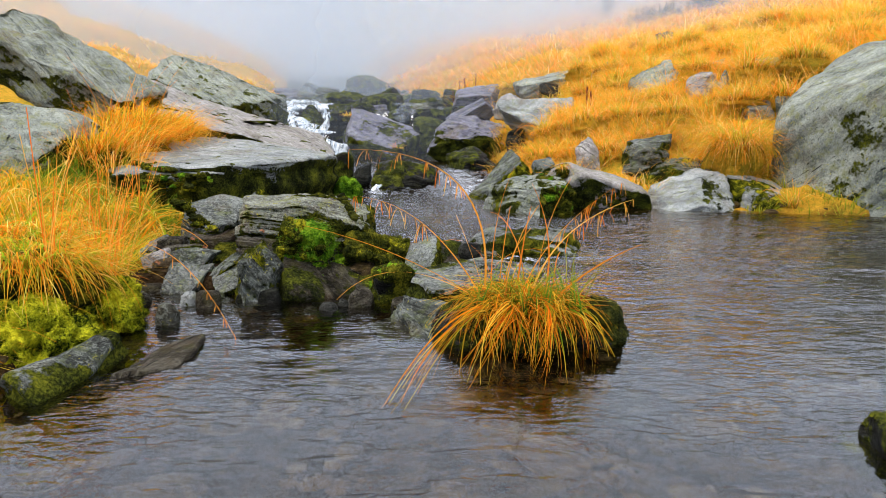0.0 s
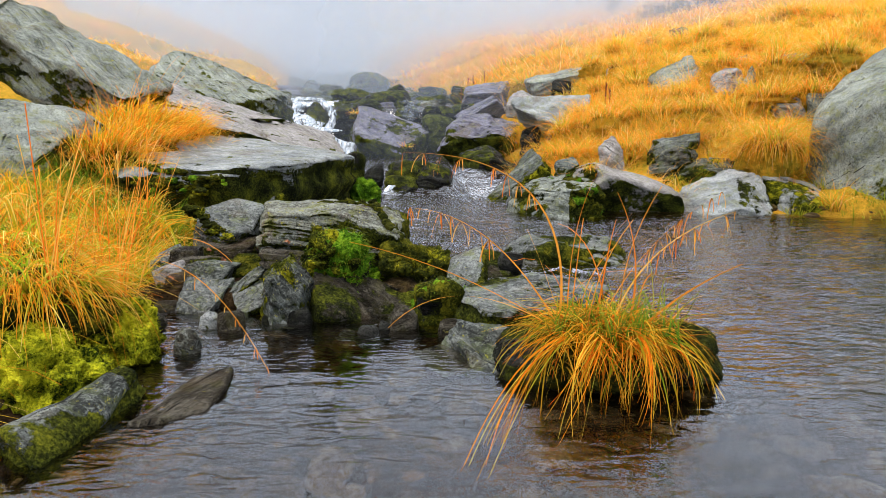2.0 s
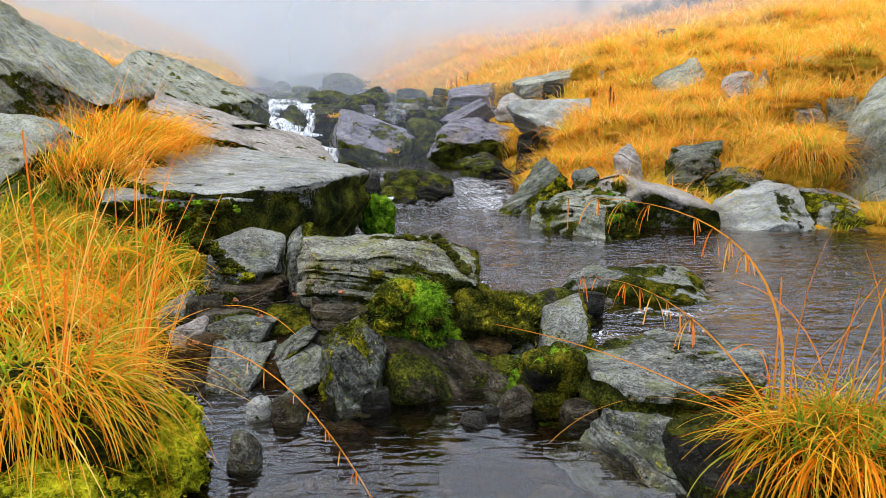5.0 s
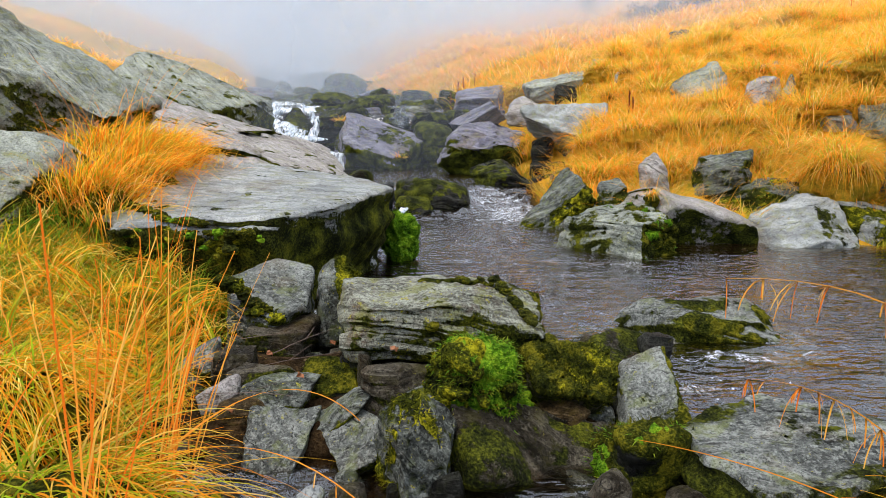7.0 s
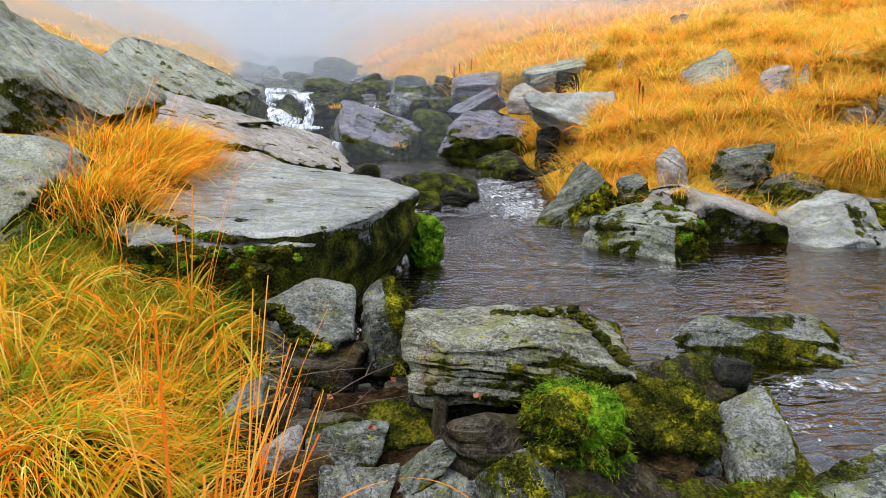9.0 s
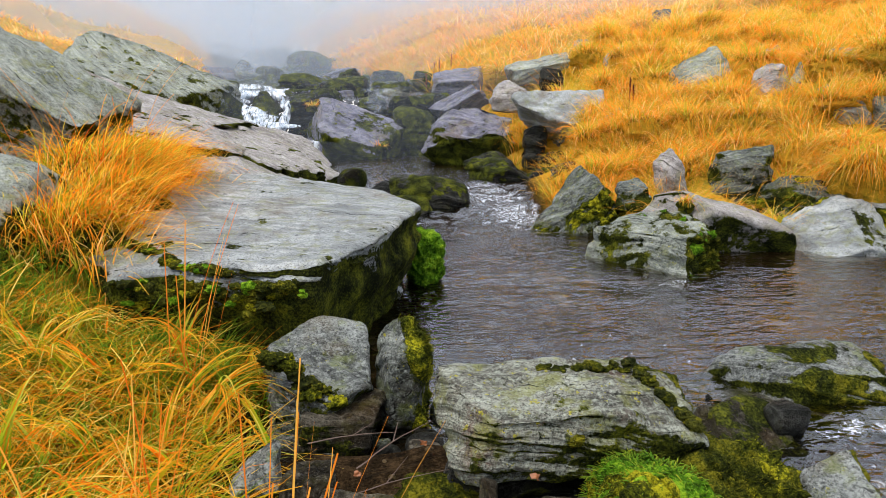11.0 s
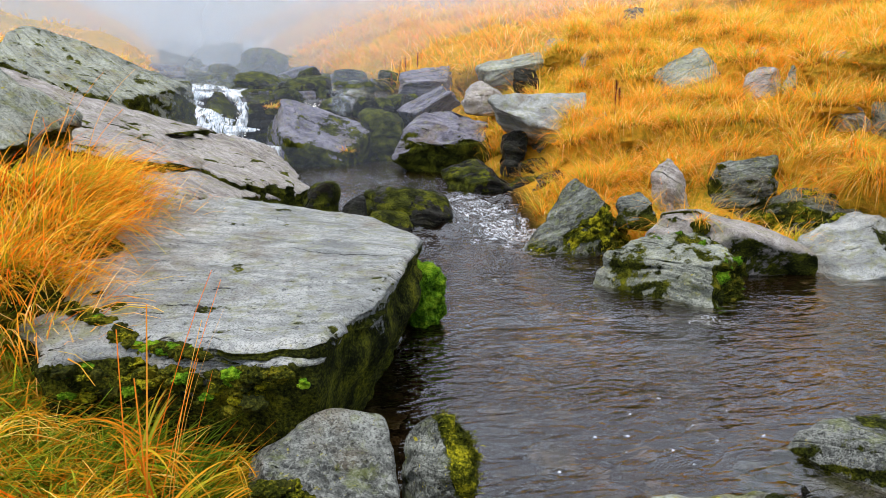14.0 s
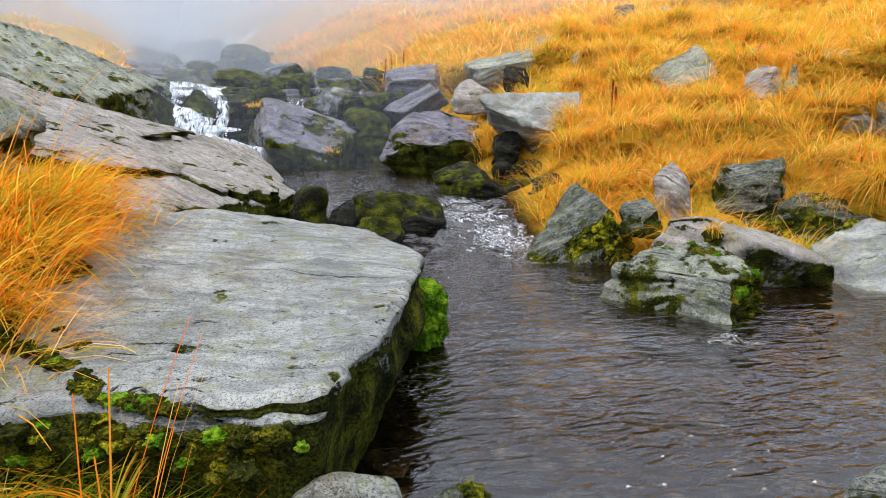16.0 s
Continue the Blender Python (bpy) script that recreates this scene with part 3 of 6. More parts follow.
def plate(name, label, outline, top, foot, mat, seed, undercut, streak, step, jag=0.028, moss_top=-0.56, rings=(52, 34), m=360, parent=None, side_film=0.68):
    """A bedrock plate: an outline, a top surface with flaking beds, and undercut sides."""
    o = np.array(outline)
    c = o.mean(0)
    closed = np.vstack([o, o[:1]])
    t = np.concatenate([[0], np.cumsum(np.linalg.norm(np.diff(closed, axis=0), axis=1))])
    s = np.linspace(0, t[-1], m, endpoint=False)
    edge = np.stack([np.interp(s, t, closed[:, 0]), np.interp(s, t, closed[:, 1])], 1)
    out = edge - c
    out /= np.linalg.norm(out, axis=1)[:, None]
    edge = edge + out * (fbm(flat3(edge[:, 0] * 6, edge[:, 1] * 6), 5, seed + 1) * jag)[:, None]
    def surface(x, y):
        q = flat3(x, y)
        beds = fbm(q * 0.9, 4, seed + 8) * 4.5 + 1.2 * ((q - [c[0], c[1], 0]) @ np.array(streak))
        return top(x, y) + (np.floor(beds) + smooth(0.75, 1.0, beds % 1)) * step + fbm(q * [2.2, 6, 1], 4, seed + 7) * 0.009 + fbm(q * 16, 3, seed + 9) * 0.004 + np.minimum(fbm(np.column_stack([q @ np.array(streak) * 9, q[:, 0] * 0.8, q[:, 1] * 0.8]), 3, seed + 10), 0) * step * 1.6

    parts, kind = [], []
    for k in np.linspace(0.02, 1, rings[0]):
        p = c + (edge - c) * k
        parts.append(np.column_stack([p, surface(p[:, 0], p[:, 1]) - 0.014 * smooth(0.965, 1.0, k)])), kind.append(np.full(m, k))
    zt = surface(edge[:, 0], edge[:, 1]) - 0.014
    for k in np.concatenate([[0.012], np.linspace(0.05, 1, rings[1])]):
        shelf = 0.025 * vnoise(np.column_stack([edge * 2.0, np.full(m, k * 13)]), seed + 3) + 0.030 * fbm(np.column_stack([edge * 5, np.full(m, k * 3)]), 4, seed + 5)
        p = edge - out * (undercut * (0.25 * k + 0.75 * smooth(0.3, 1.0, k)) - shelf * smooth(0, 0.15, k))[:, None]
        parts.append(np.column_stack([p, zt - (zt - foot) * k])), kind.append(np.full(m, 1 + k))
    v, kind = np.concatenate(parts), np.concatenate(kind)
    i, j = np.meshgrid(np.arange(len(parts) - 1), np.arange(m), indexing="ij")
    a, b = (i * m + j).ravel(), (i * m + (j + 1) % m).ravel()
    f = np.stack([a, a + m, b + m, b], 1)
    onto = kind <= 1
    across = np.array([-streak[1], streak[0], 0])
    layer = np.where(onto, (v @ np.array(streak)) * 14 + (v @ across) * 0.9 + fbm(v * 2.4, 4, seed + 11) * 0.9, v[:, 2] * 30 + fbm(v * 3, 3, seed + 12))
    rim = smooth(0.55, 1.0, kind) * onto
    film = np.where(onto, 0.5 + fbm(v * [6, 10, 6], 5, seed + 13) * 0.8 + moss_top + 0.30 * rim * (v[:, 1] < o[:, 1].min() + 0.7), side_film + 0.45 * smooth(1.0, 1.06, kind) + fbm(v * 5, 4, seed + 14) * 0.5)
    ob = make(name, v, f, mat, parent, label if parent else "", attrs={"layer": layer, "moss": film})
    return ob if parent else tagged(ob, label, "rock")


SLAB = [(-1.28, 3.86), (-1.20, 4.04), (-1.06, 4.32), (-0.93, 4.70), (-0.80, 5.05), (-0.83, 5.30), (-0.95, 5.60), (-1.08, 5.69), (-1.33, 5.77), (-1.59, 5.75), (-1.98, 5.63), (-2.25, 5.3), (-2.24, 4.75), (-2.14, 4.38), (-1.98, 4.08), (-1.80, 4.04), (-1.58, 3.95), (-1.47, 3.90)]
plate("rock_slab", "great flat slab of pale grey schist with mossy undercut sides", SLAB, lambda x, y: 0.489 - 0.04 * (x + 1.5) + 0.06 * (y - 4.85) - 0.11 * (x + 1.5) * (y - 4.85), -0.14, ROCK_PALE, 31, 0.17, (0.35, 0.94, 0), 0.005, moss_top=-0.78, side_film=0.55)
slab_top = lambda x, y, up=0.024: 0.489 + up - 0.04 * (x + 1.5) + 0.06 * (y - 4.85) - 0.11 * (x + 1.5) * (y - 4.85)
FLAKE = [(-1.26, 3.93), (-1.19, 4.08), (-1.05, 4.38), (-0.93, 4.75), (-0.83, 5.05), (-0.87, 5.30), (-1.0, 5.55), (-1.33, 5.68), (-1.6, 5.66), (-1.98, 5.5), (-2.18, 5.1), (-2.16, 4.6), (-2.02, 4.42), (-1.86, 4.30), (-1.74, 4.10), (-1.60, 3.99), (-1.46, 3.94)]
plate("rock_layer", "upper layer of the slab broken along its front", FLAKE, slab_top, 0.40, ROCK_PALE, 33, 0.015, (0.35, 0.94, 0), 0.006, 0.05, -0.85, (30, 8), 300, bpy.data.objects["rock_slab"], 0.15)
ROCKS.append((-1.5, 4.85, 0.75, 1.0))
LEDGE = [(-2.15, 6.25), (-1.75, 6.85), (-1.45, 7.45), (-1.22, 8.0), (-1.36, 8.5), (-1.75, 9.2), (-2.35, 10.1), (-3.1, 10.5), (-4.2, 10.8), (-4.5, 8.6), (-3.5, 6.8), (-2.75, 6.2)]
def ledge_top(x, y):
    return 0.40 - 0.30 * (x + 1.3) + 0.09 * (y - 8.1) - 0.98 * smooth(8.6, 11.2, y)


ledge = plate("rock_ledge", "broad stepped ledge of layered pinkish grey rock", LEDGE, ledge_top, -0.1, ROCK_LEDGE, 131, 0.10, (0.62, 0.78, 0), 0.018, 0.06, -0.62)
for k, (cx, cy, a, b, up) in enumerate(((-2.75, 7.35, 0.75, 0.72, 0.05), (-2.25, 8.3, 0.62, 0.85, 0.045), (-3.2, 8.6, 0.9, 1.0, 0.09), (-1.75, 7.75, 0.34, 0.5, 0.03), (-2.6, 9.4, 0.6, 0.55, 0.05))):
    ring = [(cx + a * math.cos(t) * (1 + 0.25 * math.sin(3 * t + k)), cy + b * math.sin(t) * (1 + 0.2 * math.cos(2 * t + k))) for t in np.linspace(0, 2 * math.pi, 14)[:-1]]
    plate("rock_layer", "thin flake of layered rock", ring, lambda x, y, up=up: ledge_top(x, y) + up, float(ledge_top(cx, cy)) - 0.25, ROCK_LEDGE, 150 + 20 * k, 0.02, (0.62, 0.78, 0), 0.012, 0.07, -0.62, (26, 8), 200, ledge)
ROCKS.append((-2.7, 8.4, 1.3, 2.3))

def clump(parent, x, y, z, r, mat, seed):
    """One small cushion of moss as a part of its rock."""
    dirs, f = SPHERES[16]
    v = dirs * (1 + 0.3 * fbm(dirs * 2.0, 3, seed))[:, None] * [r, r * 0.75, r * 0.5] + [x, y, z]
    v = v + dirs * fbm(v * 60, 2, seed)[:, None] * 0.008
    make("moss_clump", v, f, mat, parent)


slab, rng = bpy.data.objects["rock_slab"], np.random.default_rng(77)
for k in range(72):
    t = rng.uniform(0, 1)
    x, y = np.interp(t, [0, 0.35, 0.7, 1], [-2.16, -1.92, -1.72, -1.36]) + rng.normal(0, 0.02), np.interp(t, [0, 0.35, 0.7, 1], [4.72, 4.50, 4.18, 3.93]) + rng.normal(0, 0.03)
    z = 0.465 - 0.04 * (x + 1.5) + 0.06 * (y - 4.85) - 0.11 * (x + 1.5) * (y - 4.85)
    if k > 30:
        x, y, z = x - 0.03, y - 0.05, z - rng.uniform(0.02, 0.10)
    clump(slab, x, y, z, rng.uniform(0.012, 0.042), (MOSS, MOSS_GOLD, MOSS_DARK)[k % 3], 800 + k)
for k in range(110):
    t = rng.uniform(0, 1)
    if k < 46:  # in the cleft before the upper layer
        x, y = np.interp(t, [0, 0.3, 0.6, 1], [-2.06, -1.90, -1.76, -1.56]) + rng.normal(0, 0.012), np.interp(t, [0, 0.3, 0.6, 1], [4.42, 4.30, 4.09, 3.96]) + rng.normal(0, 0.012)
        z = slab_top(x, y, -0.002)
    else:  # along the front edge
        x, y = np.interp(t, [0, 0.25, 0.55, 0.75, 1], [-1.98, -1.80, -1.58, -1.47, -1.28]) + rng.normal(0, 0.015), np.interp(t, [0, 0.25, 0.55, 0.75, 1], [4.06, 4.02, 3.93, 3.88, 3.84]) + rng.normal(0, 0.012)
        z = slab_top(x, y, -0.03 - rng.uniform(0, 1) ** 2 * 0.10)
    clump(slab, x, y, z, rng.uniform(0.010, 0.030), (MOSS, MOSS_GOLD, MOSS, MOSS_DARK, MOSS, MOSS_VIVID)[k % 6], 1000 + k)

G = "boulders on the right bank"
rock("mossy_rock", 0.70, 5.50, -0.10, 0.74, 0.39, 0.60, ROCK_GREEN, "grey rock capped with vivid green moss in the pool", sharp=13, n=34, seed=5, hewn=[(0.06, -0.22, 1, 0.62), (-0.75, -0.65, 0.12, 0.72), (0.45, -0.9, 0.12, 0.66), (1, -0.1, 0.1, 0.9), (-0.35, -0.3, 0.85, 0.74), (0, 1, 0.1, 1.0), (0, 0, -1, 1.0)], moss=[(-0.12, (0.55, -0.45, -0.25), MOSS_DARK, {"scale": 4}), (-0.36, (0.62, -0.5, 0.1), MOSS, {"thick": 0.035, "fuzz": 1200, "scale": 9}), (-0.80, (0.5, -0.3, 0.3), MOSS_VIVID, {"thick": 0.05, "fuzz": 300, "scale": 12})], group=G)
rock("long_rock", 1.34, 5.95, -0.16, 1.20, 0.55, 0.62, ROCK_LEDGE, "long smooth grey rock sloping into the water", sharp=12, seed=7, n=34, bed=0.10, rough=0.6, hewn=[(0.38, -0.28, 0.9, 0.42), (0.40, 0.35, 0.85, 0.50), (-0.15, -0.9, -0.35, 0.50), (0.95, -0.2, 0.25, 0.92), (-0.9, -0.25, 0.35, 0.80), (0, 1, 0.1, 1.0), (0, 0, -1, 1.0)], moss=[(-0.25, (0, -0.3, -0.7), MOSS_DARK, {"scale": 4})], group=G)
rock("mossy_boulder", 0.58, 6.72, -0.09, 0.74, 0.56, 0.55, ROCK_GREY, "dark wet boulder with green moss at its foot", sharp=14, seed=9, n=34, hewn=[(-0.62, -0.28, 0.72, 0.42), (0.75, -0.1, 0.62, 0.56), (0.35, -0.95, 0.05, 0.58), (-0.5, -0.85, 0.2, 0.66), (1, 0, 0.1, 0.86), (0, 1, 0.1, 1.0), (0, 0, -1, 1.0)], moss=[(-0.10, (0.25, -0.3, -0.5), MOSS_DARK, {"scale": 5}), (-0.34, (0.2, -0.45, -0.25), MOSS_GOLD, {"thick": 0.03, "fuzz": 700})], group=G)
rock("small_dark_rock", 0.97, 6.5, 0.16, 0.25, 0.24, 0.22, ROCK_GREY, "small dark wet rock in the bank", sharp=10, n=22, seed=24, hewn=[(-0.3, -0.45, 0.82, 0.55), (0.4, -0.85, 0.1, 0.7), (-0.8, -0.4, 0.1, 0.8), (0.9, 0, 0.3, 0.85), (0, 1, 0.1, 1.0), (0, 0, -1, 1.0)], moss=[(-0.15, (0.1, -0.4, -0.4), MOSS_DARK)], group=G)
rock("upright_stone", 1.50, 6.95, 0.20, 0.26, 0.39, 0.2, ROCK_LEDGE, "upright grey stone among the grass", sharp=12, seed=4, n=22, hewn=[(0.55, -0.2, 0.8, 0.66), (-0.55, -0.3, 0.75, 0.75), (-0.95, -0.3, -0.1, 0.7), (0.95, -0.2, 0.2, 0.7), (0, -1, 0.1, 0.75), (0, 1, 0.1, 1.0), (0, 0, -1, 1.0)], group=G)
rock("upright_boulder", 2.01, 6.80, -0.02, 0.50, 0.64, 0.44, ROCK_GREY, "upright dark rock with a flat lichened top", sharp=18, n=34, seed=2, hewn=[(-0.22, -0.28, 0.92, 0.80), (-0.90, -0.38, 0.26, 0.60), (0.10, -1, -0.12, 0.70), (0.95, -0.15, -0.36, 0.72), (0.6, -0.75, 0.1, 0.82), (0, 1, 0.1, 1.0), (0, 0, -1, 1.0)], moss=[(-0.26, (-0.1, -0.25, -0.45), MOSS_DARK, {"scale": 8}), (-0.55, (0.3, -0.3, -0.3), MOSS)], group=G)
rock("mossy_rock", 2.19, 6.35, -0.10, 0.74, 0.50, 0.60, ROCK_GREY, "flat topped grey rock half covered by golden green moss", sharp=15, seed=6, n=34, hewn=[(-0.06, -0.30, 1, 0.70), (-0.75, -0.55, 0.25, 0.70), (0.15, -0.95, -0.1, 0.68), (0.9, -0.3, 0.3, 0.86), (0, 1, 0.1, 1.0), (0, 0, -1, 1.0)], moss=[(-0.14, (-0.1, -0.55, -0.35), MOSS_GOLD, {"thick": 0.035, "fuzz": 1100, "hang": 0.04}), (0.0, (-0.5, -0.2, -0.5), MOSS_DARK)], group=G)
rock("pale_rock", 2.12, 5.72, -0.16, 0.86, 0.48, 0.55, ROCK_PALE, "pale cracked rock with moss in its clefts", sharp=15, seed=3, n=34, hewn=[(-0.42, -0.52, 0.74, 0.50), (0.28, -0.62, 0.72, 0.58), (-0.1, -1, -0.05, 0.82), (-0.9, -0.3, 0.3, 0.82), (0.95, -0.25, 0.2, 0.9), (0, 1, 0.1, 1.0), (0, 0, -1, 1.0)], moss=[(-0.56, (0.5, -0.2, 0.1), MOSS, {"scale": 6})], group=G)
rock("pale_rock", 2.66, 5.78, -0.16, 0.54, 0.44, 0.5, ROCK_PALE, "pale rock with a mossy grassy foot", sharp=14, n=22, seed=8, hewn=[(0.15, -0.5, 0.8, 0.6), (0.6, -0.6, 0.4, 0.7), (-0.8, -0.5, 0.2, 0.7), (0, -1, 0, 0.8), (1, 0, 0, 0.9), (0, 1, 0.1, 1.0), (0, 0, -1, 1.0)], moss=[(-0.1, (0.1, -0.4, -0.3), MOSS_GOLD, {"thick": 0.03, "fuzz": 500})], group=G)
rock("great_boulder", 4.10, 6.00, -1.05, 2.40, 2.52, 1.9, ROCK_GREEN, "great grey green boulder spotted with lichen at the waterside", sharp=12, n=60, bed=0.16, rough=0.6, seed=12, hewn=[(-0.49, -0.08, 0.87, 0.98), (-0.92, -0.30, 0.02, 0.92), (-0.75, 0.62, 0.05, 0.85), (-0.05, -0.99, 0.05, 0.95), (0.05, -0.2, 0.97, 0.97), (1, 0, 0, 1.0), (0, 1, 0.1, 1.0), (0, 0, -1, 1.0)], moss=[(-0.95, (-0.3, -0.4, -0.7), MOSS_DARK, {"scale": 3})], group=G)

ROCKS.append((3.9, 5.5, 0.8, 0.6)), ROCKS.append((1.02, 8.9, 0.36, 0.40))

G = "rocks by the upper pool"
rock("overhanging_rock", 1.27, 9.28, 0.40, 1.02, 0.67, 0.76, ROCK_PALE, "pale angular slab jutting out over a hollow", sharp=16, n=34, seed=4, hewn=[(-0.22, -0.70, 0.66, 0.36), (-0.62, -0.30, -0.72, 0.36), (0.25, -0.92, -0.15, 0.66), (0.95, -0.25, -0.1, 0.86), (0.1, 0.5, 0.85, 0.82), (-0.9, 0.2, -0.3, 1.0), (0, 1, 0.1, 1.0), (0, 0, -1, 1.0)], group=G, keep=True)
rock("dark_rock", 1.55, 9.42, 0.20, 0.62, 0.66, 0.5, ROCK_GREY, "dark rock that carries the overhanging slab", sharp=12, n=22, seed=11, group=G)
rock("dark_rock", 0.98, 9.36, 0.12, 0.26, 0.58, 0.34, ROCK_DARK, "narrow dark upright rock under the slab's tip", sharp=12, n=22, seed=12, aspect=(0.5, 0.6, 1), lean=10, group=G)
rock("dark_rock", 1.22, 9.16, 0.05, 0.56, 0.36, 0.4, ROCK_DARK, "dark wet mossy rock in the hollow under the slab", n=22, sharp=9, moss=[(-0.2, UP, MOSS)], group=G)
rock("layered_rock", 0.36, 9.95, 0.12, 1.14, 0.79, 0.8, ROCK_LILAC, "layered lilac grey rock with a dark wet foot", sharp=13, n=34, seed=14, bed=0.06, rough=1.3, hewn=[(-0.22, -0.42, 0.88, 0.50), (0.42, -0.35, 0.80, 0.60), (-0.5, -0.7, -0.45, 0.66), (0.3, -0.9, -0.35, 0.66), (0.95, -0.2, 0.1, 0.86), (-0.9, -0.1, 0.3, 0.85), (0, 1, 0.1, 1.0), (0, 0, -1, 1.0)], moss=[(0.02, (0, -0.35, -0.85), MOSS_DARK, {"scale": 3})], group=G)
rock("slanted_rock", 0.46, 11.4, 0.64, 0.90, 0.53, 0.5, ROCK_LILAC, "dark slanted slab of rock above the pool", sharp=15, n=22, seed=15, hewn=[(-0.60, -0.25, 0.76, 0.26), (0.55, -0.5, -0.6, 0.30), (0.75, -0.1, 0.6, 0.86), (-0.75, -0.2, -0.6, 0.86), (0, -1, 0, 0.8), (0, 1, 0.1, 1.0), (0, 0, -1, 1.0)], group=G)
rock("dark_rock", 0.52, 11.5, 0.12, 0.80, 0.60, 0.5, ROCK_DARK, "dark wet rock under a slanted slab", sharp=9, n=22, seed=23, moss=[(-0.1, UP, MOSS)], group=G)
rock("flat_rock", 0.66, 12.4, 0.95, 1.06, 0.55, 0.7, ROCK_LILAC, "pale lilac rock with a flat sloping top", sharp=14, n=22, seed=16, hewn=[(-0.20, -0.42, 0.88, 0.44), (-0.3, -0.85, -0.25, 0.70), (-0.9, -0.2, 0.35, 0.85), (0.9, -0.3, 0.2, 0.85), (0, 1, 0.1, 1.0), (0, 0, -1, 1.0)], group=G)
rock("grey_rock", 1.12, 10.9, 0.80, 0.70, 0.44, 0.55, ROCK_LEDGE, "rounded grey rock on the grassy bank", sharp=9, n=22, seed=17, hewn=[(-0.35, -0.45, 0.8, 0.50), (0.5, -0.2, 0.8, 0.62), (-0.4, -0.9, 0.0, 0.7), (0.8, -0.6, 0.1, 0.8), (0, 1, 0.1, 1.0), (0, 0, -1, 1.0)], group=G)
rock("flat_rock", 1.72, 11.6, 1.20, 1.02, 0.44, 0.6, ROCK_GREEN, "long flat grey rock lying in orange grass", sharp=14, n=22, seed=18, hewn=[(-0.42, -0.30, 0.85, 0.34), (-0.35, -0.9, -0.25, 0.55), (0.9, -0.2, 0.2, 0.92), (-0.9, 0, -0.2, 0.95), (0, 1, 0.1, 1.0), (0, 0, -1, 1.0)], group=G)
rock("flat_rock", 2.48, 11.95, 1.55, 0.74, 0.30, 0.5, ROCK_GREEN, "small flat pale rock lying in orange grass", sharp=13, n=22, seed=19, hewn=[(0.08, -0.5, 0.85, 0.5), (0, -1, 0, 0.75), (0.85, 0, 0.4, 0.85), (-0.8, 0, 0.5, 0.85), (0, 1, 0.1, 1.0), (0, 0, -1, 1.0)], group=G)
rock("river_rock", 0.44, 8.45, 0.0, 0.78, 0.44, 0.55, ROCK_DARK, "dark wet rock beside the rapids", sharp=11, n=34, seed=22, hewn=[(-0.25, -0.35, 0.9, 0.55), (-0.8, -0.4, 0.1, 0.75), (0, -1, -0.2, 0.8), (0.6, -0.2, 0.75, 0.65), (0, 1, 0.1, 1.0), (0, 0, -1, 1.0)], moss=[(-0.28, (-0.4, -0.2, 0.1), MOSS_DARK)], group=G)
rock("river_rock", 0.76, 8.3, 0.03, 0.28, 0.28, 0.3, ROCK_DARK, "small dark rock beside the rapids", n=14, moss=[(-0.1, UP, MOSS)], group=G)
rock("river_rock", 0.92, 8.1, 0.02, 0.36, 0.37, 0.4, ROCK_DARK, "dark wet rock under the grassy bank", lean=-35, n=14, group=G)
rock("mossy_rock", -0.20, 11.4, 0.30, 0.62, 0.58, 0.5, ROCK_DARK, "mossy green rock behind the pool", sharp=7, n=22, moss=[(0.25, UP, MOSS)], group=G)
rock("lilac_boulder", -0.92, 11.25, 0.02, 1.72, 0.98, 1.2, ROCK_LILAC, "broad smooth lilac grey boulder with a dark mossy foot", sharp=14, n=60, seed=21, bed=0.14, rough=0.55, hewn=[(0.24, -0.62, 0.74, 0.34), (-0.05, -1, -0.25, 0.74), (0.75, -0.6, -0.15, 0.86), (-0.95, -0.25, 0.15, 0.86), (0.3, 0.6, 0.7, 0.75), (0, 1, 0.1, 1.0), (0, 0, -1, 1.0)], moss=[(0.10, (0.1, -0.40, -1.0), MOSS_DARK, {"scale": 2.5})], group=G)
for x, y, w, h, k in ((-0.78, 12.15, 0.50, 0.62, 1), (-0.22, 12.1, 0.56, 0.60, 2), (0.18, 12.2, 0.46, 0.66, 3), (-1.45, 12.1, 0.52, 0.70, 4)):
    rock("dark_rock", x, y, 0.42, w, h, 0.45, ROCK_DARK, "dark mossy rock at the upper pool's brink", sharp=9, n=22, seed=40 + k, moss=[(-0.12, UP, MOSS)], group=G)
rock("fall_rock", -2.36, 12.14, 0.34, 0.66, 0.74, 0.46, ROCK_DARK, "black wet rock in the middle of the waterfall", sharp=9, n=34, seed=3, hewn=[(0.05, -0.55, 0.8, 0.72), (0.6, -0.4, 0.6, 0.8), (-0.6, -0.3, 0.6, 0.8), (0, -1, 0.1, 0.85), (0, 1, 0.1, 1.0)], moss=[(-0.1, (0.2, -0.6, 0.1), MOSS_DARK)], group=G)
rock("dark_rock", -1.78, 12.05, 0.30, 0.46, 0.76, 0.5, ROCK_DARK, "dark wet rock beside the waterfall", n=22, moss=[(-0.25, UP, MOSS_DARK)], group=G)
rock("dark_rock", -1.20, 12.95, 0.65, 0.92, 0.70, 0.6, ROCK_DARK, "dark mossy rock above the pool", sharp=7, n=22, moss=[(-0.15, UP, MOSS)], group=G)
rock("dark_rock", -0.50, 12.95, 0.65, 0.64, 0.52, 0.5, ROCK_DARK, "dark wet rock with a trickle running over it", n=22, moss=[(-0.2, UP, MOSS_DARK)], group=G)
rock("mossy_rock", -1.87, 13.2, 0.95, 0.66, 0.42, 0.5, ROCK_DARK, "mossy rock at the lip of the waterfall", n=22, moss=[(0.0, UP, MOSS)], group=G)
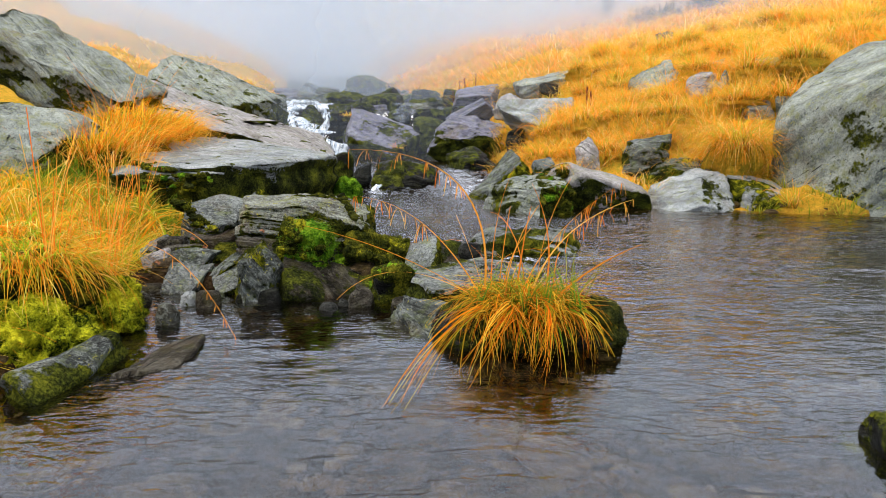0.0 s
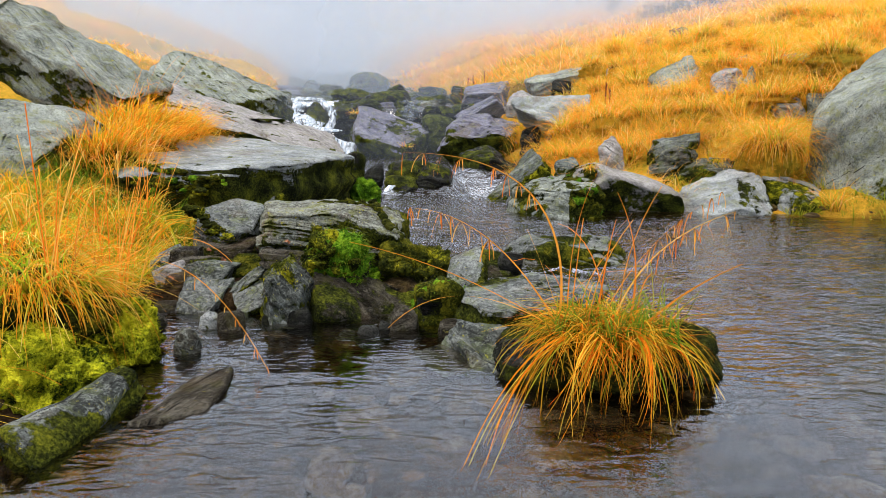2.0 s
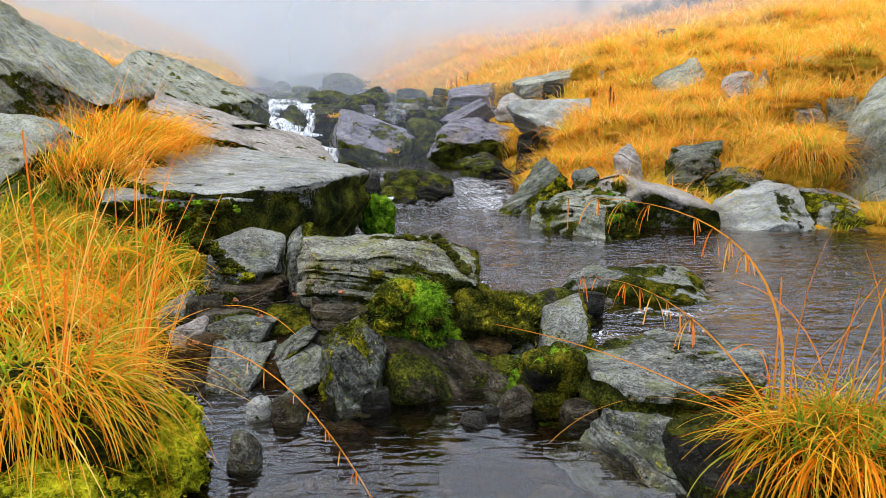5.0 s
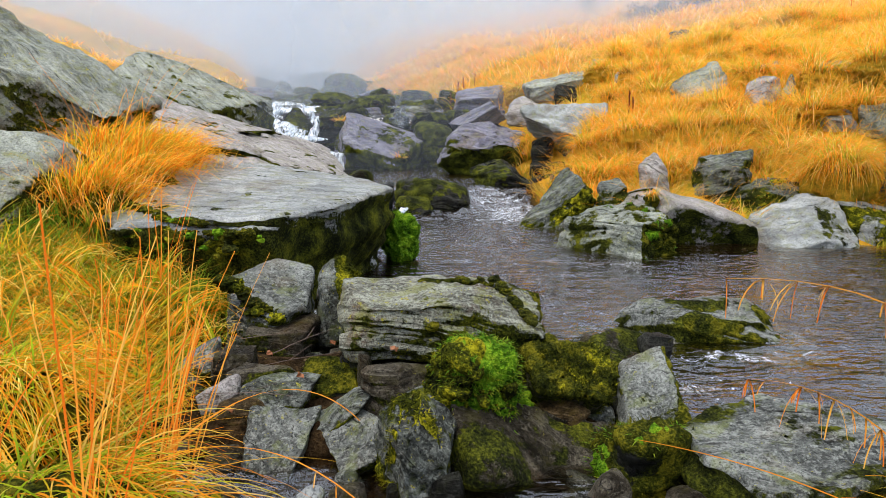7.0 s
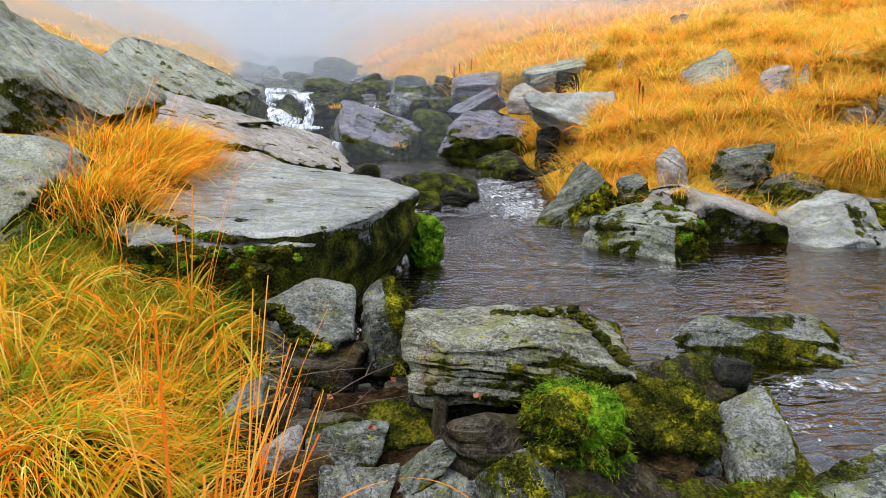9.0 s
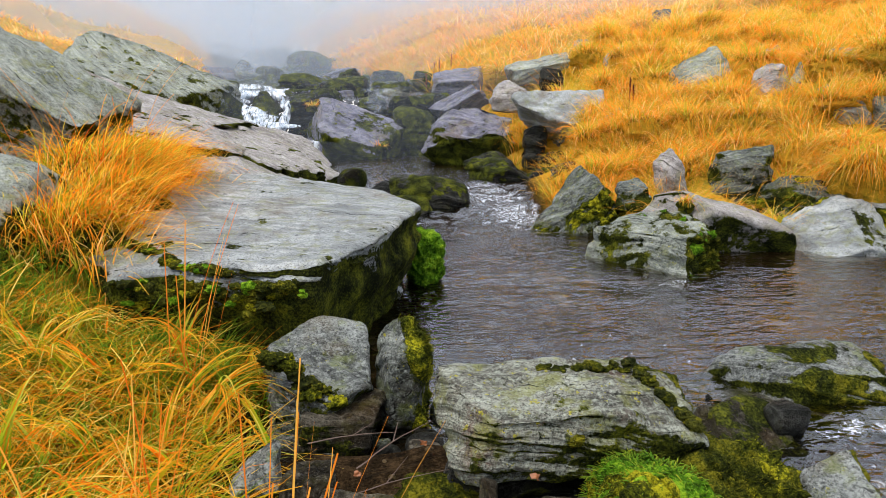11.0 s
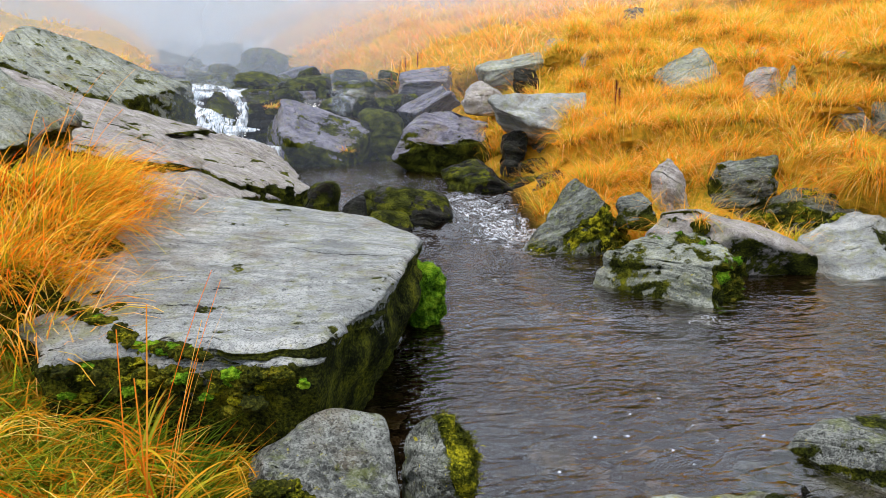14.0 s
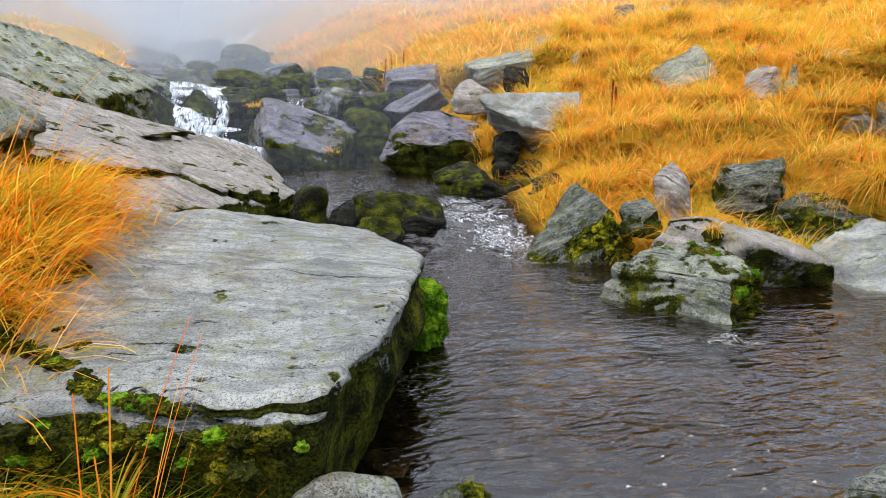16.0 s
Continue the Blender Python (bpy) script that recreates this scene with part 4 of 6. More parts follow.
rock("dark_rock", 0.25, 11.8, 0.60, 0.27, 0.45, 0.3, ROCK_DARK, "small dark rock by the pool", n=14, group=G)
rock("stream_rock", -0.44, 7.8, -0.05, 0.78, 0.36, 0.5, ROCK_DARK, "low dark mossy rock in midstream", lean=10, sharp=7, n=34, moss=[(-0.12, (-0.4, -0.2, 0.1), MOSS)], group=G)
rock("stream_rock", -0.62, 7.55, -0.05, 0.34, 0.22, 0.3, ROCK_DARK, "small mossy stone in midstream", sharp=6, n=14, moss=[(0.1, UP, MOSS)], group=G)
rock("stream_rock", -1.14, 7.65, 0.05, 0.28, 0.36, 0.3, ROCK_DARK, "small dark stone at the ledge's foot", sharp=7, n=14, moss=[(-0.2, UP, MOSS)], group=G)
rock("stream_rock", -0.90, 7.6, 0.02, 0.21, 0.27, 0.25, ROCK_DARK, "small dark stone in a little cascade", sharp=7, n=14, group=G)

G = "stones on the hillside"
for x, y, z, w, h, mat, hewn in (
        (2.74, 8.75, 0.92, 0.68, 0.52, ROCK_GREEN, [(-0.55, -0.45, 0.72, 0.30), (0.85, -0.3, 0.35, 0.62), (-0.3, -0.9, -0.2, 0.6), (-0.9, -0.2, -0.2, 0.95)]),
        (3.05, 11.85, 1.50, 0.38, 0.30, ROCK_GREEN, [(-0.5, -0.4, 0.75, 0.45), (0.6, -0.4, 0.6, 0.6), (0, -1, 0, 0.7)]),
        (3.28, 8.62, 1.20, 0.24, 0.16, ROCK_GREY, [(0, -0.5, 0.85, 0.5), (-0.5, -0.8, 0, 0.7)]),
        (3.46, 8.72, 1.20, 0.38, 0.24, ROCK_GREEN, [(-0.3, -0.5, 0.8, 0.5), (0.6, -0.5, 0.5, 0.6)]),
        (2.98, 7.95, 0.98, 0.34, 0.23, ROCK_LEDGE, [(-0.5, -0.4, 0.75, 0.4), (0.5, -0.7, 0.4, 0.6)]),
        (3.18, 7.85, 1.00, 0.15, 0.22, ROCK_GREEN, [(-0.75, -0.3, 0.6, 0.4), (0.8, -0.4, 0.2, 0.5)]),
        (3.32, 7.30, 0.72, 0.28, 0.16, ROCK_PALE, [(0.1, -0.6, 0.8, 0.5), (0, -1, 0, 0.7)]),
        (3.28, 7.55, 0.88, 0.17, 0.13, ROCK_GREEN, [(-0.4, -0.5, 0.7, 0.5), (0.5, -0.5, 0.6, 0.6)]),
        (3.62, 7.15, 0.66, 0.30, 0.24, ROCK_GREEN, [(0, -0.6, 0.8, 0.5), (-0.6, -0.7, 0.2, 0.7)]),
        (4.13, 9.35, 1.42, 0.30, 0.20, ROCK_GREY, [(-0.2, -0.5, 0.8, 0.5), (0.5, -0.6, 0.4, 0.7)]),
        (3.70, 7.95, 1.22, 0.30, 0.15, ROCK_PALE, [(0, -0.5, 0.85, 0.5), (0, -1, 0, 0.8)]),
        (3.95, 12.5, 2.00, 0.34, 0.28, ROCK_GREY, [(-0.2, -0.4, 0.85, 0.5), (0.5, -0.6, 0.4, 0.7)]),
        (5.05, 12.3, 1.98, 0.96, 0.30, ROCK_LEDGE, [(-0.1, -0.4, 0.9, 0.4), (0.2, -0.9, 0.1, 0.7)]),
        (4.05, 12.2, 1.88, 0.46, 0.20, ROCK_GREY, [(0, -0.5, 0.85, 0.5), (0, -1, 0, 0.8)]),
        (6.69, 12.1, 1.90, 0.54, 0.24, ROCK_LEDGE, [(0, -0.5, 0.85, 0.5), (0.3, -0.9, 0, 0.8)]),
        (6.61, 15.1, 2.30, 0.70, 0.26, ROCK_GREY, [(0, -0.5, 0.85, 0.5), (0, -1, 0, 0.8)]),
        (10.28, 16.1, 2.70, 0.60, 0.28, ROCK_GREY, [(0.2, -0.5, 0.85, 0.5), (0, -1, 0, 0.8)]),
        (2.43, 10.55, 1.22, 0.33, 0.36, ROCK_GREEN, [(-0.5, -0.3, 0.8, 0.45), (0.7, -0.4, 0.4, 0.6)]),
        (1.70, 11.1, 1.02, 0.30, 0.28, ROCK_DARK, [(0, -0.5, 0.85, 0.5), (-0.4, -0.9, 0, 0.8)]),
        (1.66, 8.65, 0.44, 0.32, 0.34, ROCK_LEDGE, [(-0.4, -0.4, 0.8, 0.45), (0.6, -0.5, 0.5, 0.6)])):
    rock("hillside_stone", x, y, z + 0.03, w, h + 0.08, w * 0.75, mat, "grey lichened stone half sunk in orange grass", sharp=13, hewn=hewn + [(0.9, 0, 0, 0.95), (-0.9, 0, 0, 0.95), (0, 1, 0.1, 1.0), (0, 0, -1, 1.0)], n=22 if w > 0.5 else 14, group=G)

G = "stones of the upper stream"
rng = np.random.default_rng(5)
for x, y, z, w, h in ((-1.88, 17, 1.58, 0.97, 0.38), (-1.04, 14, 1.27, 0.53, 0.22), (-0.35, 14.5, 1.28, 0.62, 0.2), (0.21, 13.5, 1.18, 0.45, 0.26), (-3.45, 18, 1.54, 0.66, 0.28), (-2.55, 15.5, 1.33, 0.57, 0.24)):
    rock("stream_stone", x, y, z - 0.05, w, h + 0.05, w * 0.8, ROCK_GREY if rng.random() < 0.5 else ROCK_DARK, "wet grey stone of the misty upper stream", sharp=8, n=14, moss=[(-0.2, UP, MOSS)], group=G)
for k in range(120):
    y = rng.uniform(12.5, 17.5) if k % 3 else rng.uniform(17, 27)
    l, r = shores(y)
    x = rng.uniform(l - 0.3, r + 0.3)
    w = rng.uniform(0.22, 0.62) * (1 + (y - 12) * 0.04)
    z = float(level(y)) - 0.1
    rock("stream_stone", x, y, z, w, w * rng.uniform(0.32, 0.6), w * 0.8, (ROCK_DARK, ROCK_GREY, ROCK_LILAC)[k % 3], "wet grey stone of the misty upper stream", lean=rng.uniform(-25, 25), sharp=8, n=14, seed=500 + k, moss=[(-0.05, UP, (MOSS, MOSS_GOLD)[k // 2 % 2])] if k % 2 else None, group=G)

for x, y, w, h in ((-4.75, 22.3, 0.9, 0.50), (-3.35, 22.5, 1.0, 0.40), (-2.95, 23.1, 0.8, 0.50), (-1.35, 23.0, 1.2, 0.60), (-0.95, 21.2, 1.2, 0.40), (-2.25, 21.0, 0.8, 0.30)):
    rock("stream_stone", x, y, float(level(y)) - 0.15, w, h, w * 0.8, ROCK_GREY, "grey boulder beside a cascade in the mist", sharp=9, n=14, seed=int(60 - 9 * x), moss=[(-0.25, UP, MOSS)], group=G)

G = "rocks of the left bank"
rock("tilted_slab", -3.00, 5.42, 0.60, 1.42, 1.05, 0.80, ROCK_GREEN, "steeply tilted layered slab with pale lichen and a dark underside", sharp=17, n=60, seed=3, bed=0.035, rough=1.25, keep=True, hewn=[(0.52, -0.20, 0.84, 0.26), (0.10, -0.95, -0.28, 0.52), (-0.52, 0.0, -0.84, 0.30), (0.84, -0.1, -0.45, 1.05), (-0.8, -0.1, 0.5, 1.0), (0, 1, 0.1, 1.0)], moss=[(-0.42, LOW, MOSS_DARK)], group=G)
# the second moss film, on its right side, paints the narrow shadow there
rock("bank_boulder", -2.86, 4.40, 0.16, 1.14, 0.80, 1.0, ROCK_GREEN, "grey green boulder with lichen in the grassy bank", sharp=11, n=60, seed=8, bed=0.1, rough=0.6, hewn=[(0.20, -0.60, 0.80, 0.52), (0.15, -1, 0.1, 0.84), (0.97, -0.25, 0.05, 0.88), (0.1, 0.5, 0.85, 0.82), (0, 1, 0.1, 1.0), (0, 0, -1, 1.0)], moss=[(-0.95, (-0.1, 0.5, 0.6), MOSS_BRIGHT), (-0.50, (0.6, 0.1, -0.5), MOSS_DARK)], group=G)
rock("sloping_rock", -3.92, 10.5, 0.45, 2.76, 1.40, 1.7, ROCK_GREEN, "long sloping grey rock above the ledge", sharp=16, n=60, seed=9, bed=0.05, rough=0.8, hewn=[(0.44, -0.34, 0.82, 0.42), (-0.1, -0.4, 0.9, 0.74), (0.20, -0.95, 0.25, 0.70), (-0.8, -0.3, 0.5, 0.9), (0.9, -0.4, -0.1, 0.97), (0, 1, 0.1, 1.0), (0, 0, -1, 1.0)], moss=[(-0.85, UP, MOSS), (-0.30, (0.2, -0.4, -0.5), MOSS_DARK)], group=G)

G = "stones of the dam"
rock("flat_topped_stone", -1.28, 3.70, -0.04, 0.39, 0.325, 0.40, ROCK_SLATE, "grey stone with a flat top and a mossy band", sharp=13, n=34, seed=6, rough=0.7, hewn=[(0.10, -0.36, 0.92, 0.62), (-0.30, -0.95, -0.05, 0.72), (0.55, -0.75, -0.30, 0.66), (-1, -0.2, 0.1, 0.84), (0.95, 0, 0.1, 0.9), (0, 1, 0.1, 1.0), (0, 0, -1, 1.0)], moss=[(-0.1, (0, 0, -0.6), MOSS_DARK)], group=G)
rock("brown_stone", -1.20, 3.56, -0.02, 0.26, 0.17, 0.2, ROCK_BROWN, "flat brown layered stone at the foot of a grey stone", sharp=12, n=22, seed=61, bed=0.02, hewn=[(0.05, -0.3, 0.95, 0.6), (0, -1, -0.1, 0.8), (0.9, -0.2, -0.2, 0.9), (-0.9, 0, 0.1, 0.9), (0, 1, 0.1, 1.0), (0, 0, -1, 1.0)], group=G)
rock("upright_stone", -1.01, 3.66, 0.0, 0.17, 0.32, 0.17, ROCK_GREY, "small upright stone with a yellow green moss cushion", sharp=8, n=22, seed=62, hewn=[(-0.5, -0.3, 0.75, 0.62), (0.55, -0.2, 0.75, 0.66), (-0.95, -0.2, 0, 0.8), (0.95, -0.3, -0.1, 0.8), (0, -1, 0, 0.8), (0, 1, 0.1, 1.0), (0, 0, -1, 1.0)], moss=[(-0.20, (0.55, -0.3, -0.1), MOSS_GOLD, {"thick": 0.03, "fuzz": 900, "scale": 5})], group=G)
rock("block_stone", -0.64, 3.13, 0.155, 0.66, 0.205, 0.30, ROCK_BLOCK, "large lichened block of layered stone with mossy seams", sharp=13, n=60, seed=211, bed=0.022, rough=1.1, keep=True, hewn=[(-0.06, -0.14, 1, 0.86), (0.02, -1, -0.10, 0.86), (-1, -0.15, 0.05, 0.92), (0.66, -0.30, 0.62, 0.80), (1, -0.1, 0.05, 1.0), (0.1, 1, 0.1, 0.9), (0, 0, -1, 0.9)], moss=[(-0.50, (0.85, 0.10, -0.1), MOSS, {"thick": 0.008, "fuzz": 140, "scale": 10}), (-0.75, (0.3, -0.2, -0.7), MOSS_DARK)], group=G)
flat_top = bpy.data.objects["flat_topped_stone"]
for k in range(36):
    u = k / 35
    clump(flat_top, -0.13 + 0.205 * u + rng.normal(0, 0.008), -0.150 - 0.02 * u + rng.normal(0, 0.010), 0.285 - 0.140 * u - flat_top.location.z + rng.normal(0, 0.010), rng.uniform(0.014, 0.032), (MOSS, MOSS_DARK, MOSS_GOLD)[k % 3], 900 + k)
block = bpy.data.objects["block_stone"]
for k in range(12):
    clump(block, -0.06 + 0.22 * k / 11, 0.06 + rng.normal(0, 0.008), 0.192 + rng.normal(0, 0.004), rng.uniform(0.010, 0.022), (MOSS, MOSS_DARK)[k % 2], 850 + k)
    clump(block, 0.175 + 0.07 * k / 11 + rng.normal(0, 0.006), 0.04 - 0.16 * k / 11, 0.188 - 0.075 * k / 11, rng.uniform(0.010, 0.022), (MOSS, MOSS_DARK)[k % 2], 870 + k)
rock("mossy_mound_stone", -0.278, 2.97, 0.001, 0.329, 0.186, 0.34, ROCK_BROWN, "dark stone under a thick coat of olive brown moss", sharp=10, n=34, seed=15, hewn=[(0.15, -0.35, 0.9, 0.55), (-0.2, -0.85, -0.4, 0.6), (0.7, -0.6, -0.2, 0.75), (-0.9, 0, 0.1, 0.85), (0, 1, 0.1, 1.0), (0, 0, -1, 1.0)], moss=[(-0.12, (0.2, -0.25, 0.45), MOSS, {"thick": 0.028, "fuzz": 1800}), (-0.45, (0.4, -0.1, 0.5), MOSS_GOLD, {"thick": 0.03, "fuzz": 600, "scale": 12})], group=G, keep=True)
rock("mossy_mound_stone", -0.558, 2.87, 0.028, 0.219, 0.220, 0.26, ROCK_DARK, "stone overgrown with hanging bright green moss", sharp=6, n=34, seed=16, moss=[(0.35, UP, MOSS_VIVID, {"thick": 0.026, "fuzz": 2600, "hang": 0.010}), (-0.35, (-0.5, -0.3, 0.4), MOSS_GOLD, {"thick": 0.04, "fuzz": 700, "scale": 11})], group=G)
rock("dark_stone", -0.023, 3.40, -0.062, 0.360, 0.147, 0.26, ROCK_BROWN, "long dark mossy stone at the pool's edge", sharp=11, n=22, seed=65, hewn=[(0.22, -0.45, 0.85, 0.45), (0.1, -0.95, -0.2, 0.7), (-0.8, 0, 0.4, 0.9), (0.9, 0, 0.1, 0.95), (0, 1, 0.1, 1.0), (0, 0, -1, 1.0)], moss=[(-0.08, UP, MOSS)], group=G)
rock("dark_stone", 0.12, 3.45, -0.04, 0.14, 0.13, 0.14, ROCK_DARK, "small dark stone at the pool's edge", n=14, group=G)
rock("mossy_rock", 0.430, 3.68, -0.211, 1.02, 0.309, 0.52, ROCK_SLATE, "wide low rock cloaked in brown green moss", sharp=12, n=34, seed=19, hewn=[(0.03, -0.10, 1, 0.80), (-0.05, -0.90, 0.42, 0.56), (0.80, -0.2, 0.50, 0.88), (-0.8, -0.25, 0.45, 0.88), (0, 1, 0.1, 1.0), (0, 0, -1, 1.0)], moss=[(0.10, (0.2, -0.85, -0.55), MOSS_DARK, {"scale": 5}), (-0.50, (0.5, -0.6, -0.2), MOSS, {"scale": 8, "thick": 0.015, "fuzz": 300})], group=G)
rock("slanted_stone", -0.094, 2.86, -0.018, 0.188, 0.215, 0.32, ROCK_SLATE, "smooth grey slanted stone with moss on its edge", sharp=12, n=34, seed=64, rough=0.7, bed=0.1, hewn=[(-0.20, -0.52, 0.80, 0.46), (0.90, -0.25, 0.10, 0.84), (-0.3, -0.9, -0.2, 0.8), (-0.9, 0.1, 0.2, 0.85), (0, 1, 0.1, 1.0), (0, 0, -1, 1.0)], moss=[(-0.22, (0.62, -0.25, -0.15), MOSS, {"thick": 0.015, "fuzz": 300}), (-0.2, (-0.5, -0.5, -0.5), MOSS_DARK)], group=G)
rock("grassy_stone", -0.20, 2.66, -0.05, 0.26, 0.19, 0.24, ROCK_DARK, "dark stone topped by a tuft of green moss", sharp=9, n=22, moss=[(-0.10, UP, MOSS, {"thick": 0.016, "fuzz": 700}), (-0.30, (0.1, -0.2, 0.5), MOSS_VIVID, {"thick": 0.018, "fuzz": 260, "hang": 0.012, "scale": 10})], group=G)
FLAT = [(-0.14, 2.47), (-0.11, 2.62), (0.0, 2.72), (0.16, 2.75), (0.30, 2.69), (0.39, 2.57), (0.30, 2.41), (0.12, 2.35), (-0.05, 2.38)]
tagged(plate("flat_slab", "flat pale slab with dark moss down its front", FLAT, lambda x, y: 0.128 + 0.03 * (x - 0.1) + 0.03 * (y - 2.55), -0.16, ROCK_SLATE, 241, 0.06, (0.2, 0.97, 0), 0.004, 0.03, -0.52, (30, 18), 130, None, 0.62), "flat pale slab with dark moss down its front", "rock", G)
ROCKS.append((0.12, 2.55, 0.26, 0.19))
rock("dark_stone", -0.98, 3.05, 0.02, 0.25, 0.115, 0.16, ROCK_DARK, "small dark stone furred with moss", sharp=10, n=22, seed=68, hewn=[(-0.15, -0.45, 0.88, 0.5), (0, -1, -0.1, 0.8), (0.9, 0, 0.3, 0.9), (-0.9, 0, 0.3, 0.9), (0, 1, 0.1, 1.0), (0, 0, -1, 1.0)], moss=[(-0.15, UP, MOSS, {"thick": 0.012, "fuzz": 300})], group=G)
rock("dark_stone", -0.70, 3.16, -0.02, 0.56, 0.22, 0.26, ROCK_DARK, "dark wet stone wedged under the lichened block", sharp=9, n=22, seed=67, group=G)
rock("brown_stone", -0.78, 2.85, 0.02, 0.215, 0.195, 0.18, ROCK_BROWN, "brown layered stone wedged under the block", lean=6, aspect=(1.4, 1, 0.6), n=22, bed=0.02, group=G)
rock("grey_stone", -0.86, 2.78, -0.06, 0.30, 0.205, 0.24, ROCK_SLATE, "grey slab leaning up against the dam", sharp=14, n=34, seed=27, rough=0.8, hewn=[(-0.36, -0.50, 0.78, 0.36), (0.35, -0.85, -0.35, 0.60), (0.95, 0.0, 0.15, 0.90), (-0.85, -0.2, -0.4, 0.9), (0, 1, 0.1, 1.0), (0, 0, -1, 1.0)], moss=[(-0.3, LOW, MOSS_DARK)], group=G)
rock("upright_mossy_stone", -0.74, 2.62, -0.07, 0.20, 0.285, 0.20, ROCK_GREY, "pointed upright stone with golden moss at its sides", sharp=13, n=34, seed=29, hewn=[(0.55, -0.25, 0.75, 0.60), (-0.45, -0.1, 0.85, 0.68), (0.15, -0.98, 0.15, 0.60), (-0.9, -0.35, -0.05, 0.66), (0.95, -0.2, -0.1, 0.72), (0, 1, 0.1, 1.0), (0, 0, -1, 1.0)], moss=[(-0.78, (-0.6, -0.05, 0.25), MOSS_GOLD, {"thick": 0.012, "fuzz": 260, "scale": 12}), (-0.80, (0.6, 0.1, 0.2), MOSS_GOLD, {"thick": 0.012, "fuzz": 160, "scale": 12})], group=G)
rock("long_stone", -0.45, 2.70, -0.09, 0.52, 0.275, 0.22, ROCK_BROWN, "long dark stone sloping down into the water", sharp=12, n=34, seed=30, hewn=[(0.42, -0.35, 0.84, 0.34), (0.2, -0.95, -0.1, 0.66), (-0.9, -0.2, 0.1, 0.9), (0.95, 0, 0.1, 0.98), (-0.3, -0.2, -0.9, 0.5), (0, 1, 0.1, 1.0)], moss=[(-0.45, (0.2, -0.4, 0.2), MOSS)], group=G)
rock("grey_stone", -1.09, 2.78, -0.08, 0.215, 0.175, 0.22, ROCK_SLATE, "grey stone with an orange stain on its flat face", sharp=14, n=34, seed=31, rough=0.7, hewn=[(0.0, -0.62, 0.76, 0.50), (-0.25, -0.95, 0.0, 0.8), (0.9, -0.3, -0.1, 0.8), (-0.9, -0.2, 0.2, 0.85), (0, 1, 0.1, 1.0), (0, 0, -1, 1.0)], group=G)
rock("brown_slab", -0.880, 2.96, 0.068, 0.044, 0.130, 0.10, ROCK_BROWN, "thin brown slab standing on edge in the dam", sharp=14, n=14, seed=66, hewn=[(-0.9, -0.3, 0.2, 0.6), (0.9, -0.3, 0.1, 0.6), (0.2, -0.3, 0.9, 0.85), (0, -1, 0, 0.9), (0, 1, 0.1, 1.0), (0, 0, -1, 1.0)], group=G)
rock("grey_stone", -1.11, 2.97, 0.0, 0.225, 0.14, 0.16, ROCK_GREY, "flat grey green stone with lichen", lean=4, aspect=(1.6, 1, 0.6), n=22, group=G)
rock("pink_stone", -1.275, 2.97, 0.02, 0.11, 0.12, 0.11, ROCK_LEDGE, "small smooth pinkish stone", lean=-20, sharp=10, n=14, group=G)
rock("grey_stone", -1.41, 3.24, 0.03, 0.115, 0.12, 0.13, ROCK_SLATE, "small grey stone at the bank", n=14, group=G)
rock("grey_stone", -1.27, 3.14, 0.05, 0.13, 0.12, 0.13, ROCK_BROWN, "small brown stone at the bank", n=14, group=G)
rock("grey_stone", -0.94, 2.86, 0.0, 0.17, 0.14, 0.12, ROCK_GREY, "thin slab of grey stone", lean=-28, aspect=(1.6, 1, 0.35), n=14, group=G)
rock("grey_stone", -1.17, 3.04, 0.06, 0.20, 0.09, 0.12, ROCK_BROWN, "thin flat brown stone of the dam", aspect=(1.8, 1, 0.4), n=14, group=G)
rock("pebble", -0.955, 2.28, -0.04, 0.085, 0.11, 0.09, ROCK_GREY, "small round grey stone in the shallows", sharp=6, n=14, group=G)
rock("pebble", -0.98, 2.52, -0.02, 0.068, 0.07, 0.06, ROCK_PALE, "small pale blue grey stone in the shallows", sharp=6, n=14, group=G)
rock("dark_stone", -0.076, 2.22, -0.110, 0.396, 0.190, 0.28, ROCK_GREY, "dark wedge of layered stone jutting into the pool", sharp=15, n=34, seed=35, bed=0.03, rough=1.2, hewn=[(0.22, -0.45, 0.86, 0.36), (0.05, -0.95, -0.25, 0.62), (-0.75, -0.35, 0.35, 0.86), (0.95, 0, 0.1, 0.95), (0, 1, 0.1, 1.0), (0, 0, -1, 1.0)], moss=[(-0.4, LOW, MOSS_DARK)], group=G)
WEDGE = [(-0.905, 1.73), (-0.885, 1.86), (-0.86, 2.04), (-0.765, 2.09), (-0.745, 1.96), (-0.755, 1.83), (-0.83, 1.75)]
tagged(plate("flat_stone", "flat layered wedge of brown stone lying in the shallows", WEDGE, lambda x, y: 0.020 + 0.10 * (x + 0.83) + 0.02 * (y - 1.9), -0.2, ROCK_BROWN, 251, 0.02, (0.9, -0.35, 0), 0.006, 0.014, -0.62, (20, 10), 150, None, -0.1), "flat layered wedge of brown stone lying in the shallows", "rock", G)
LOG = [(-1.105, 1.61), (-1.06, 1.79), (-1.01, 1.945), (-0.945, 1.925), (-0.955, 1.75), (-0.985, 1.54), (-1.05, 1.555)]
tagged(plate("log_shaped_stone", "log shaped layered stone with green algae in the shallows", LOG, lambda x, y: 0.075 + 0.03 * (y - 1.75) - 1.6 * (x + 1.02 - 0.25 * (y - 1.75)) ** 2 * 6, -0.2, ROCK_GREY, 261, 0.02, (0.96, -0.27, 0), 0.005, 0.012, -0.26, (26, 16), 180, None, 0.2), "log shaped layered stone with green algae in the shallows", "rock", G)
ROCKS.append((-0.82, 1.9, 0.08, 0.18)), ROCKS.append((-1.02, 1.75, 0.08, 0.2))

